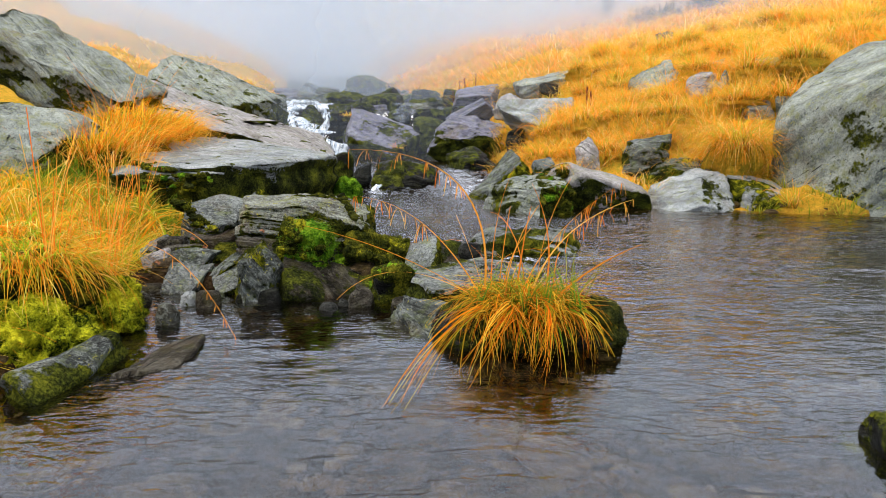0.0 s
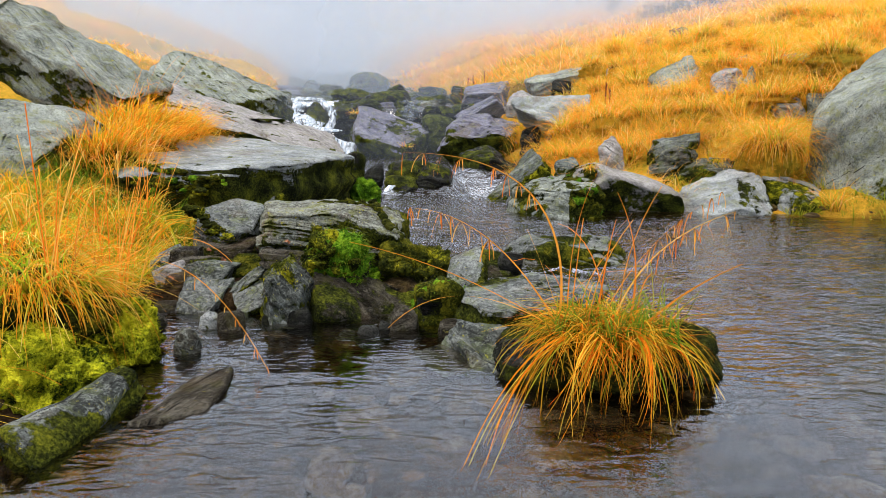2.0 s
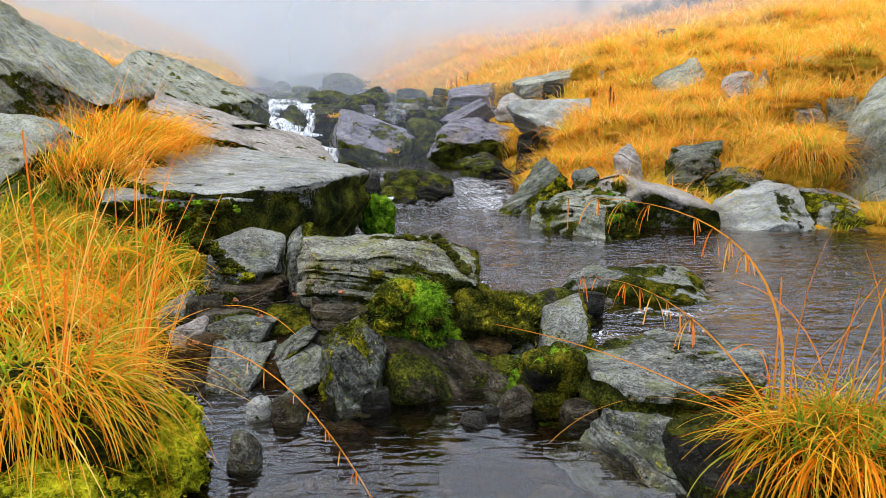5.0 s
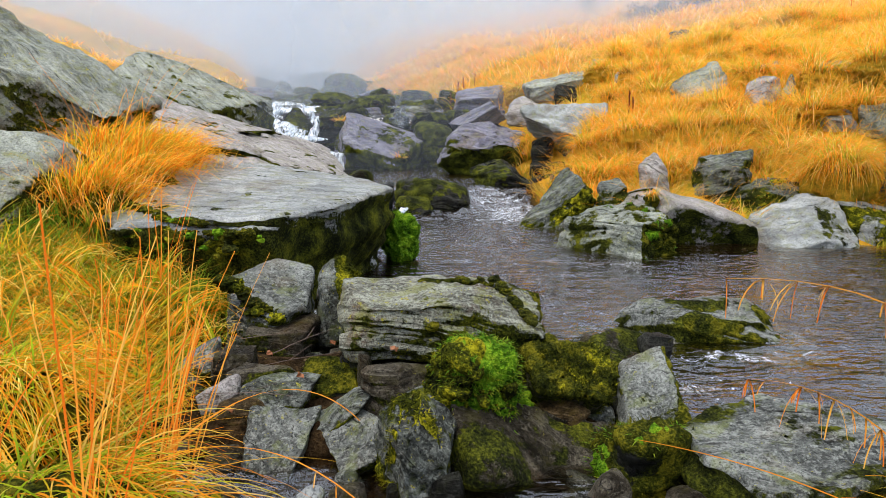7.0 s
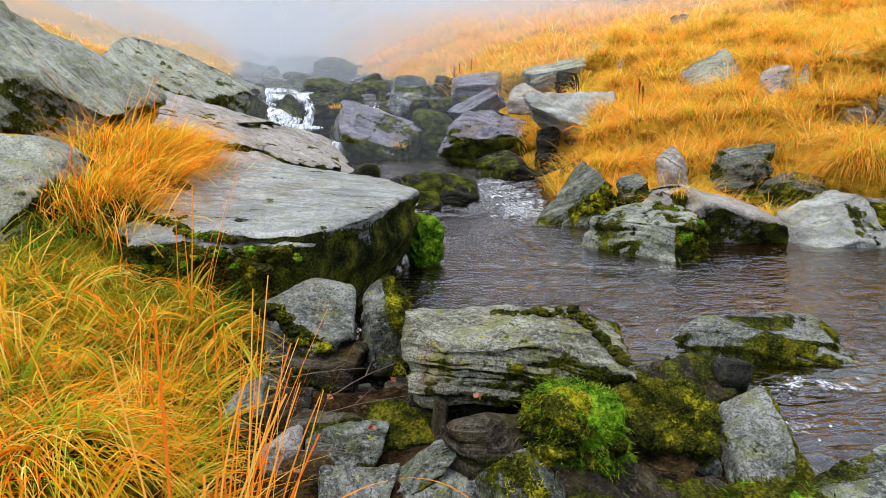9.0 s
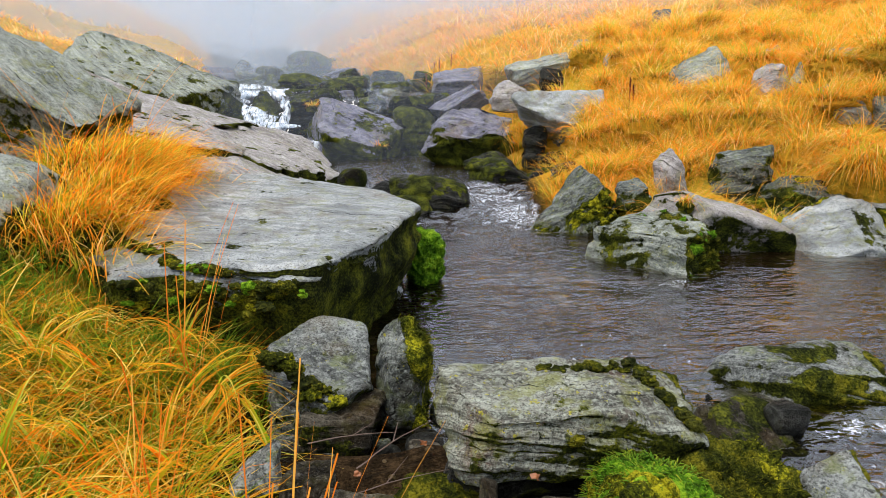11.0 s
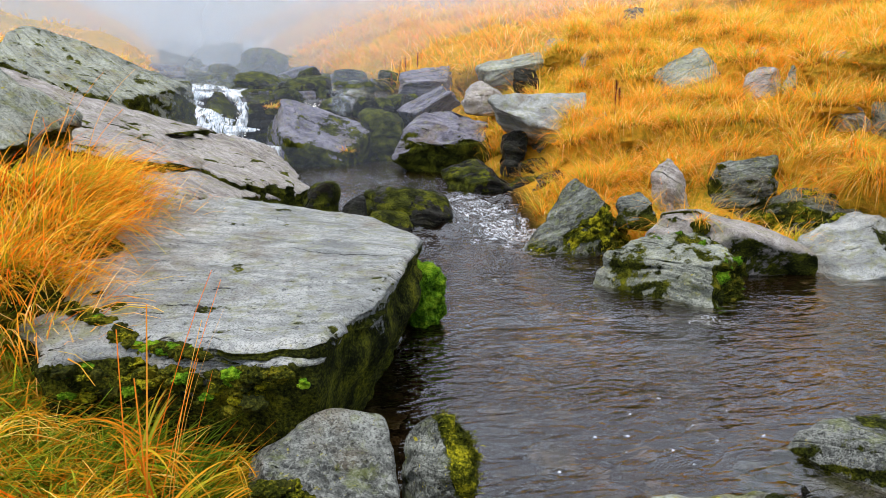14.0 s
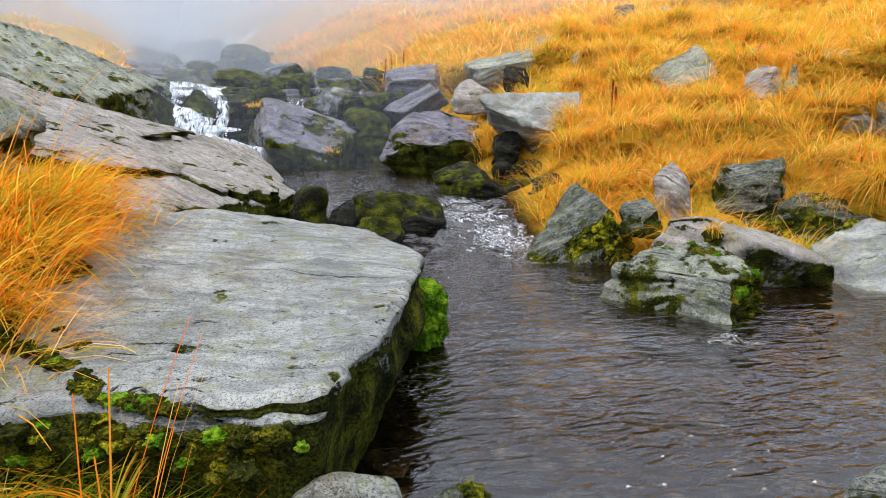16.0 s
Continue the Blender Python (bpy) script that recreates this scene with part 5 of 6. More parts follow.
rng = np.random.default_rng(17)
# mostly near-black stones: their colour supplies the deep shade of the dam's gaps
for k in range(140):
    x, y = rng.uniform(-1.35, 0.1), rng.uniform(2.45, 3.7)
    w = rng.uniform(0.035, 0.13)
    rock("dam_pebble", x, y, -0.12 + rng.uniform(0, 0.1), w, w * rng.uniform(0.5, 0.8) + 0.03, w * 0.9, (ROCK_DARK, ROCK_DARK, ROCK_BROWN, ROCK_DARK, ROCK_GREY)[k % 5], "small stone wedged in the dam", sharp=8, n=8, seed=700 + k, group="pebbles of the dam")

# stones of the stream bed, under the water
bed_v, bed_f, at = [], [], 0
dirs, quads = SPHERES[8]
for k in range(3000):
    x, y = rng.uniform(-1.3, 4.0), rng.uniform(0.4, 7.0) if k > 1300 else rng.uniform(0.5, 2.6)
    if k >= 2400:
        x, y = rng.normal(0.13, 0.22), rng.normal(1.22, 0.26)
    r = 0.010 + (0.024 if k >= 2400 else 0.07) * rng.uniform(0, 1) ** 3
    s = np.array([r, r * rng.uniform(0.6, 1), r * rng.uniform(0.35, 0.6)])
    p = dirs * (1 + 0.16 * vnoise(dirs * 1.7, k))[:, None] * s @ turn(0, 0, rng.uniform(0, 360)).T
    bed_v.append(p + [x, y, float(ground_z(np.array([x]), np.array([y]))[0]) + r * 0.1])
    bed_f.append(quads + at)
    at += len(dirs)
bv = np.concatenate(bed_v)
bed = make("bed_stones", bv, np.concatenate(bed_f), BED_STONE, attrs={"layer": bv[:, 2] * 30 + bv[:, 0] * 3})
tagged(bed, "brown rounded stones under the water", "stones", kind="stuff")


# ---- grass ----
def clear_of_rocks(x, y, by=0.86):
    ok = np.ones(len(x), bool)
    for rx, ry, a, b in ROCKS:
        ok &= ((x - rx) / (a * by)) ** 2 + ((y - ry) / (b * by)) ** 2 > 1
    return ok


def meadow(name, label, count, per, xs, ys, length, width, mat, seed, spread_r=0.09, seg=4, away=0.12, side="both", comb=(0.0, -1.0), keep_off=0.86, base_tilt=8, gaps=-0.62):
    rng = np.random.default_rng(seed)
    cx, cy = rng.uniform(*xs, count), rng.uniform(*ys, count)
    l, r = shores(cy)
    gap = np.where(cx > r, cx - r, l - cx)
    ok = (gap > away) & clear_of_rocks(cx, cy, keep_off)
    if side == "right":
        ok &= cx > r
    if side == "left":
        ok &= cx < l
    ok &= vnoise(flat3(cx * 1.7, cy * 1.7), seed) > gaps
    cx, cy = cx[ok], cy[ok]
    m = len(cx)
    own_az = np.arctan2(comb[1], comb[0]) + rng.normal(0, 0.9, m)
    size = rng.uniform(0.65, 1.25, m)
    i = np.repeat(np.arange(m), per)
    n = len(i)
    rad, th = spread_r * np.sqrt(rng.uniform(0, 1, n)) * size[i], rng.uniform(0, 2 * np.pi, n)
    x, y = cx[i] + rad * np.cos(th), cy[i] + rad * np.sin(th)
    root = flat3(x, y, 0)
    root[:, 2] = ground_z(x, y) - 0.012
    vx = np.cos(own_az[i]) * 0.8 + np.cos(th) * 0.8 + rng.normal(0, 0.3, n)
    vy = np.sin(own_az[i]) * 0.8 + np.sin(th) * 0.8 + rng.normal(0, 0.3, n)
    ob = blades(name, root, rng.uniform(*length, n) * size[i], np.arctan2(vy, vx), rng.uniform(0, 28, n) + base_tilt, rng.uniform(45, 150, n), rng.uniform(0.7, 1.3, n) * width, mat, None, seg, 0.85)
    return tagged(ob, label, "grass", kind="stuff")


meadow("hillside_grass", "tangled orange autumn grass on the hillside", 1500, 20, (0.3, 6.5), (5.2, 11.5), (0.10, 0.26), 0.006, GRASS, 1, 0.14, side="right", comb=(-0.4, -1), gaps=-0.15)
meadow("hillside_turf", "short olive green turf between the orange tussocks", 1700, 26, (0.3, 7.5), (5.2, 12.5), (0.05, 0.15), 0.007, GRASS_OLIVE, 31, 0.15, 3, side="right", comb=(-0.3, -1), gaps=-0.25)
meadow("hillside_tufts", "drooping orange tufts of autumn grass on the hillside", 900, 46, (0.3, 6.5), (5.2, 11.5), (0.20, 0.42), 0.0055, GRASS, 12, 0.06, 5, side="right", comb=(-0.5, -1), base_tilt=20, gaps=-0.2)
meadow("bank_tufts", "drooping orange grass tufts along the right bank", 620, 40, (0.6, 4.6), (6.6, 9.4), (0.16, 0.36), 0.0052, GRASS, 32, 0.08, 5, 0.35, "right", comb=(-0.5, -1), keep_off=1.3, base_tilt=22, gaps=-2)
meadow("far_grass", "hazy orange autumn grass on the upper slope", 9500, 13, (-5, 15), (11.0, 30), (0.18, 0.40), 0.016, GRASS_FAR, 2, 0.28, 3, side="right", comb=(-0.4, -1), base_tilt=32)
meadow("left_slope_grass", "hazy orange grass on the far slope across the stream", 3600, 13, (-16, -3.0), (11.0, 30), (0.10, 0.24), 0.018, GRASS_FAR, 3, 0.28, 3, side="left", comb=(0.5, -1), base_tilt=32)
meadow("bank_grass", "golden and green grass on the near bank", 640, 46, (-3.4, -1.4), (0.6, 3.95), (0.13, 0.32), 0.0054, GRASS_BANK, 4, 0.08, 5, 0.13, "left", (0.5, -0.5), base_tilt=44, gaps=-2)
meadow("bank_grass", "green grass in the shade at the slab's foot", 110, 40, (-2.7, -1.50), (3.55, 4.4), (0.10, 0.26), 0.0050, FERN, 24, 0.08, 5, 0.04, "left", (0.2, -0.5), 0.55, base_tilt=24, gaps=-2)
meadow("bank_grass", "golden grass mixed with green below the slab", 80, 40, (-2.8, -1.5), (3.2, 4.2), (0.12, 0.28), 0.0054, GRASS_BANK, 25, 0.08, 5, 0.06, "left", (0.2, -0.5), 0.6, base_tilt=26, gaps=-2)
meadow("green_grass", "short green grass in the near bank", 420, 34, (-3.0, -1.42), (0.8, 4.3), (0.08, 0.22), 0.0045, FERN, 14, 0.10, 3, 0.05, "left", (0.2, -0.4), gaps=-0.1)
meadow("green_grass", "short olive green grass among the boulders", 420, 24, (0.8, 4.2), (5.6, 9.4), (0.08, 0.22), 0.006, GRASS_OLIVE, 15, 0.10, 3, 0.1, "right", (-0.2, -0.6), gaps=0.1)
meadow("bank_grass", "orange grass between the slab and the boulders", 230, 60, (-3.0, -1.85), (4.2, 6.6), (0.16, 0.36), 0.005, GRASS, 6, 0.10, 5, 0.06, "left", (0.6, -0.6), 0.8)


def tussock(name, x, y, z, r, n, length, mat, label, seed, comb=(0, -0.4), mound=MOSS, height=0.1, droop=(60, 165), group="", width=0.005, upright=0, early=0.9, wild=0.4):
    """A tussock: a mossy mound, a crown of drooping blades and some upright stalks."""
    rng = np.random.default_rng(seed)
    dirs, f = SPHERES[22]
    v = dirs * (1 + 0.15 * fbm(dirs * 2.2, 3, seed))[:, None] * [r, r * 0.85, height]
    v += dirs * fbm(v * 40, 3, seed)[:, None] * 0.008
    ob = make(name, v, f, mound)
    ob.location = (x, y, z)
    tagged(ob, label, "grass tussock", group)
    th, q = rng.uniform(0, 2 * np.pi, n), np.sqrt(rng.uniform(0, 1, n)) * 0.85
    root = np.stack([r * q * np.cos(th), r * 0.85 * q * np.sin(th), height * np.sqrt(1 - q * q) * 0.9], 1)
    az = np.arctan2(np.sin(th) * q + comb[1] + rng.normal(0, wild, n), np.cos(th) * q + comb[0] + rng.normal(0, wild, n))
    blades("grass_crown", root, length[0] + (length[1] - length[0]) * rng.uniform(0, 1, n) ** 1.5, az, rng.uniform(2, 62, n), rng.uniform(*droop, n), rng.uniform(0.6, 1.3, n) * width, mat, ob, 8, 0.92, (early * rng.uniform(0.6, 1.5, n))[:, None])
    if upright:
        pick = rng.integers(0, n, upright)
        stalk = blades("stalk_spray", root[pick], rng.uniform(1.0, 1.7, upright) * length[1], rng.uniform(0, 6.28, upright), rng.uniform(0, 22, upright), rng.uniform(20, 110, upright), 0.0032, STALK, ob, 8, 0.5)
        stalk["label"] = "long dry orange stalks"
    ROCKS.append((x, y, r, r))
    return ob


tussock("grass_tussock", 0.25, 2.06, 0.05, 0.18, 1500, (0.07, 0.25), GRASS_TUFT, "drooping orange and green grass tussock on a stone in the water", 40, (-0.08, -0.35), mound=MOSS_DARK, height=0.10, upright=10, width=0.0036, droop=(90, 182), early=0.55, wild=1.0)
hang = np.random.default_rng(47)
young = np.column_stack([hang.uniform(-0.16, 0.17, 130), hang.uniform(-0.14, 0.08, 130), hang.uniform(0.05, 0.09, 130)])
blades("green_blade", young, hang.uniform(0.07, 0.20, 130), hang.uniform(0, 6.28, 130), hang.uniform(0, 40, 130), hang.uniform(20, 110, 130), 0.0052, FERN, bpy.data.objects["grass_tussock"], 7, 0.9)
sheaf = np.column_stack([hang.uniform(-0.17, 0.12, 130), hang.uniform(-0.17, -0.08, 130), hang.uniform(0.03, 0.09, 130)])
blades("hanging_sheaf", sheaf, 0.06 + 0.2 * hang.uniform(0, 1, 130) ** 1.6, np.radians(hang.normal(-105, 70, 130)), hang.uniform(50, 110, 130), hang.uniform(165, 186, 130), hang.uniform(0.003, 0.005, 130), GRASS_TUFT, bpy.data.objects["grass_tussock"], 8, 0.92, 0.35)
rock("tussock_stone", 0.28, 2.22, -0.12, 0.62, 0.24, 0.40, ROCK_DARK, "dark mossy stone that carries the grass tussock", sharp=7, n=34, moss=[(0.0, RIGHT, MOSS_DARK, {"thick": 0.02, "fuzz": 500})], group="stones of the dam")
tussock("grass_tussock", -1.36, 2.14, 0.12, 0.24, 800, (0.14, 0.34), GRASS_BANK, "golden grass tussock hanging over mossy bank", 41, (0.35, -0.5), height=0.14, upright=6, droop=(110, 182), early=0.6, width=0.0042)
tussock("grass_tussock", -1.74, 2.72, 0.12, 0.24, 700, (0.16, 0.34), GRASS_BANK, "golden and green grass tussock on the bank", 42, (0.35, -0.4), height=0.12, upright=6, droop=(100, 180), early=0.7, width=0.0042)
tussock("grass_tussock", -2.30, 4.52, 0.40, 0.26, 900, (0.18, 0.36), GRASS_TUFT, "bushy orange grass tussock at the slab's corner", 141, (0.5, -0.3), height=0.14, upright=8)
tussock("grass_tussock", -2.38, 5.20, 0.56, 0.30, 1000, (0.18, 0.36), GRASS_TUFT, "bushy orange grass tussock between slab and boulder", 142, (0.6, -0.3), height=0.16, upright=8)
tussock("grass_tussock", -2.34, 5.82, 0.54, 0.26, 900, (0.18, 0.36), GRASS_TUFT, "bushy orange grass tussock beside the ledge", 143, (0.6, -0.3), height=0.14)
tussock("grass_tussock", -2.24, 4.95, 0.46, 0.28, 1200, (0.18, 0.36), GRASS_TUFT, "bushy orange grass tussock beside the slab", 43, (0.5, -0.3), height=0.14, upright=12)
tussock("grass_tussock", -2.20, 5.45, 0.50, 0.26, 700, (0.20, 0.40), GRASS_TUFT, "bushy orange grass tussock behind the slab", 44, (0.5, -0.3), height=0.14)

for k, (x, y, r) in enumerate(((1.50, 8.92, 0.15), (1.66, 9.05, 0.17), (1.42, 8.72, 0.14), (2.40, 6.42, 0.2), (2.78, 6.15, 0.2), (2.95, 6.65, 0.22), (1.72, 7.3, 0.2), (1.05, 7.25, 0.18), (2.3, 7.3, 0.22), (3.2, 7.4, 0.24), (1.5, 8.2, 0.2), (0.95, 7.0, 0.16), (2.6, 8.1, 0.22))):
    z = float(ground_z(np.array([x]), np.array([y]))[0])
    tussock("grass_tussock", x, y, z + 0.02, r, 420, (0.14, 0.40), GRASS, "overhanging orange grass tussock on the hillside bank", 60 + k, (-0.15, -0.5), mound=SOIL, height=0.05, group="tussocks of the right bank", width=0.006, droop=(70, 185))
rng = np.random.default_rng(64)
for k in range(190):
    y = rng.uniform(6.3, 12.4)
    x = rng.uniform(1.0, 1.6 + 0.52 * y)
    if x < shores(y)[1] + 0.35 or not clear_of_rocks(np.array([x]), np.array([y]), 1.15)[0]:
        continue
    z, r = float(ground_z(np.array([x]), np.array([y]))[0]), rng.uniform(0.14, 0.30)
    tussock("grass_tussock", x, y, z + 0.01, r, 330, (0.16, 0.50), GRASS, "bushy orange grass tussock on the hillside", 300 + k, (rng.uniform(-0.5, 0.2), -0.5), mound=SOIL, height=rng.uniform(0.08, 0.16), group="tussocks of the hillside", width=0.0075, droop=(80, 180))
tussock("grass_tussock", 2.64, 6.16, 0.34, 0.27, 1100, (0.22, 0.56), GRASS, "great overhanging mop of orange grass beside the boulder", 151, (-0.3, -0.55), mound=SOIL, height=0.22, group="tussocks of the right bank", width=0.0058, droop=(100, 184), early=0.7)
tussock("grass_tussock", 2.90, 6.70, 0.46, 0.25, 800, (0.20, 0.50), GRASS, "bushy orange grass tussock above the pale rocks", 152, (-0.3, -0.5), mound=SOIL, height=0.18, group="tussocks of the right bank", width=0.0058, droop=(100, 182), early=0.7)
tussock("grass_tuft", 1.02, 5.80, 0.30, 0.06, 70, (0.06, 0.16), GRASS, "small yellow grass tuft on the long rock", 80, height=0.04)
tussock("grass_tuft", -1.62, 11.7, 0.84, 0.08, 80, (0.08, 0.2), GRASS, "small orange grass tuft on the lilac boulder", 81, height=0.05, width=0.009)
tussock("grass_tuft", -0.72, 10.75, 0.34, 0.10, 70, (0.06, 0.14), GRASS, "flat orange grass tuft on the boulder's foot", 82, height=0.04, width=0.009)


def stalk_bunch(x, y, n, height, seed, lean=(0.3, 0.1)):
    """A loose bunch of tall dry stalks."""
    rng = np.random.default_rng(seed)
    root = flat3(rng.normal(0, 0.035, n), rng.normal(0, 0.035, n), 0)
    az = np.arctan2(lean[1] + rng.normal(0, 0.35, n), lean[0] + rng.normal(0, 0.35, n))
    ob = blades("dry_stalks", root, rng.uniform(0.6, 1.0, n) * height, az, rng.uniform(1, 20, n), rng.uniform(6, 34, n), 0.0040, STALK, None, 7, 0.5)
    ob.location = (x, y, float(ground_z(np.array([x]), np.array([y]))[0]))
    return tagged(ob, "tall dry orange stalks rising from the bank", "grass", kind="stuff")


stalk_bunch(-1.27, 2.12, 14, 0.70, 71, (0.5, 0.05))
stalk_bunch(-1.30, 2.55, 26, 0.66, 74, (0.5, 0.05))
stalk_bunch(-1.62, 3.05, 12, 0.42, 72)
stalk_bunch(-1.645, 3.68, 9, 0.66, 73, (0.45, 0.0))

def strands(name, curves, each, jitter, width, mat, parent=None, seg=12, seed=0):
    """Blades or stems that follow bows from a root by an apex to a tip, in loose bundles."""
    rng = np.random.default_rng(seed)
    c = np.repeat(np.array(curves, float), each, 0)
    n = len(c)
    c = c + rng.normal(0, 1, c.shape) * np.array([0.5, 1.0, 1.6])[None, :, None] * jitter
    t = np.linspace(0, 1, seg + 1)[None, :, None]
    reach = rng.uniform(0.75 if each > 1 else 1.0, 1.0, n)[:, None, None]
    t = t * reach
    mid = c[:, None, 0] * (1 - t) ** 2 + 2 * c[:, None, 1] * t * (1 - t) + c[:, None, 2] * t * t
    side = np.stack([rng.normal(0.9, 0.2, n), rng.normal(0, 0.4, n), rng.normal(0, 0.45, n)], 1)[:, None, :]
    along = np.linspace(0, 1, seg + 1)
    half = (1 - along * 0.8)[None, :, None] * 0.5 * width * rng.uniform(0.7, 1.3, n)[:, None, None]
    p = np.stack([mid - side * half, mid + side * half], 2).reshape(-1, 3)
    a = ((np.arange(n) * 2 * (seg + 1))[:, None] + np.arange(seg)[None, :] * 2).ravel()
    ob = make(name, p, np.stack([a, a + 1, a + 3, a + 2], 1), mat, parent, attrs={"along": np.tile(np.repeat(along * 0.7 + 0.3, 2), n)}, stuff=parent is not None)
    return ob, mid


def seed_drops(name, mid, parent, per, seed, length=(0.025, 0.075)):
    """Thin russet seed threads that hang from the outer half of stems."""
    rng = np.random.default_rng(seed)
    n, k = mid.shape[0], mid.shape[1]
    at = mid[np.repeat(np.arange(n), per), rng.integers(k // 2, k, n * per)]
    m = len(at)
    return blades(name, at, rng.uniform(*length, m), rng.uniform(0, 6.28, m), rng.uniform(110, 160, m), rng.uniform(172, 180, m), 0.0022, STALK, parent, 4, 0.5, 0.6)


stem, mid = strands("arching_stem", [((-1.20, 2.30, 0.24), (-0.90, 2.20, 0.40), (-0.67, 2.08, 0.02)), ((-1.22, 2.36, 0.22), (-1.0, 2.4, 0.42), (-0.86, 2.44, 0.24))], 1, 0.0, 0.0075, STALK, None, 16, 3)
tagged(stem, "long dry stems arching from the bank over the pool", "grass", kind="stuff")
seed_drops("seed_spray", mid[:1], stem, 12, 48, (0.02, 0.05))
tuft = bpy.data.objects["grass_tussock"]
bows, mid = strands("seed_stem", [((-0.13, -0.03, 0.10), (-0.30, 0.0, 0.40), (-0.52, 0.0, 0.41)), ((-0.12, 0, 0.12), (-0.08, 0.02, 0.56), (-0.54, 0.05, 0.55)), ((0.0, 0, 0.12), (0.08, 0, 0.32), (0.30, 0.02, 0.45)), ((0.03, 0, 0.12), (0.10, 0, 0.33), (0.33, 0.0, 0.40)), ((0.07, 0, 0.12), (0.10, 0, 0.30), (0.02, 0, 0.45)), ((-0.15, -0.02, 0.10), (-0.40, 0, 0.26), (-0.68, 0, 0.32)), ((-0.16, -0.04, 0.11), (-0.42, -0.02, 0.26), (-0.58, -0.02, 0.09)), ((0.12, -0.02, 0.08), (0.2, -0.02, 0.12), (0.26, -0.02, 0.23)), ((0.10, -0.03, 0.10), (0.2, -0.02, 0.20), (0.36, 0, 0.26)), ((-0.1, 0, 0.12), (-0.1, 0.02, 0.36), (-0.03, 0.02, 0.50)), ((-0.02, 0, 0.12), (0.0, 0, 0.30), (0.02, 0, 0.38))], 1, 0.0, 0.0062, STALK, tuft, 16, 4)
seed_drops("seed_spray", mid[:4], tuft, 26, 49)
strands("hanging_sheaf", [((-0.12, -0.12, 0.10), (-0.26, -0.25, 0.08), (-0.36, -0.56, -0.05)), ((-0.05, -0.15, 0.10), (-0.12, -0.3, 0.10), (-0.17, -0.38, -0.05)), ((0.05, -0.14, 0.10), (0.06, -0.32, 0.12), (0.0, -0.36, -0.05)), ((0.14, -0.10, 0.08), (0.18, -0.22, 0.10), (0.18, -0.24, -0.04))], 18, 0.018, 0.0036, GRASS_TUFT, tuft, 12, 5)


def cushion(name, x, y, z, w, d, h, mat, label, seed, fuzz=2500):
    dirs, f = SPHERES[34]
    v = dirs * (1 + 0.22 * fbm(dirs * 2.0, 3, seed))[:, None] * [w / 2, d / 2, h / 2]
    v += dirs * ((0.5 - np.abs(fbm(v * 24, 2, seed))) * 0.050 + fbm(v * 90, 2, seed) * 0.006)[:, None]
    ob = make(name, v, f, mat)
    ob.location = (x, y, z)
    tagged(ob, label, "moss")
    rng = np.random.default_rng(seed)
    nrm = normals(v, f)
    pick = rng.integers(0, len(v), fuzz)
    out = nrm[pick]
    blades("moss_fringe", v[pick] + rng.normal(0, 0.005, (fuzz, 3)), rng.uniform(0.004, 0.010, fuzz), np.arctan2(out[:, 1], out[:, 0]), 60 * (1 - out[:, 2]) + 10, rng.uniform(40, 120, fuzz), 0.004, mat, ob, 2)
    return ob


cushion("moss_cushion", -1.20, 1.93, 0.03, 0.26, 0.26, 0.26, MOSS_BRIGHT, "rounded cushion of bright yellow green moss at the water", 51, 4000)
cushion("moss_cushion", -1.42, 1.82, 0.04, 0.34, 0.32, 0.28, MOSS_BRIGHT, "cushion of bright green moss on the bank", 52, 3000)
cushion("moss_cushion", -1.13, 2.22, 0.05, 0.18, 0.22, 0.24, MOSS_BRIGHT, "green moss bank under the hanging grass", 53, 3000)
cushion("moss_cushion", -0.76, 5.34, 0.12, 0.20, 0.26, 0.30, MOSS_VIVID, "vivid green moss cushion at the slab's corner", 54, 3000)

rng = np.random.default_rng(91)
cross = []
for k in range(210):
    x, y = rng.uniform(-2.7, -1.36), rng.uniform(1.3, 3.9)
    z = float(ground_z(np.array([x]), np.array([y]))[0]) + 0.08
    a, r = rng.uniform(0, 6.28), rng.uniform(0.15, 0.34)
    cross.append(((x, y, z), (x + r * 0.5 * math.cos(a), y + r * 0.5 * math.sin(a), z + rng.uniform(0.10, 0.24)), (x + r * math.cos(a), y + r * math.sin(a), z + rng.uniform(-0.02, 0.12))))
tangle, _ = strands("bank_tangle", cross, 7, 0.016, 0.0065, GRASS_BANK, None, 8, 6)
tagged(tangle, "thick orange blades lying across one another on the bank", "grass", kind="stuff")

# ---- waterfall ----
def fall(name, x0, x1, y0, y1, z0, z1, seed, label, drift=0.0, steep=1.6, mat=None):
    """A sheet of white water that slides from z1 at y1 down to z0 at y0."""
    u, t = np.meshgrid(np.linspace(0, 1, 50), np.linspace(0, 1, 60), indexing="ij")
    x = x0 + (x1 - x0) * u + 0.04 * np.sin(t * 5 + seed) + drift * t
    y = y1 + (y0 - y1) * t
    z = z1 + (z0 - z1) * t ** steep
    p = np.stack([x.ravel(), y.ravel(), z.ravel()], 1)
    b = fbm(p * [16, 2.2, 2.2], 3, seed)
    p[:, 2] += b * 0.014
    p[:, 1] -= np.abs(b) * 0.05
    ob = make(name, p, grid_faces(50, 60), mat or FOAM, attrs={"along": t.ravel()})
    return tagged(ob, label, "waterfall")


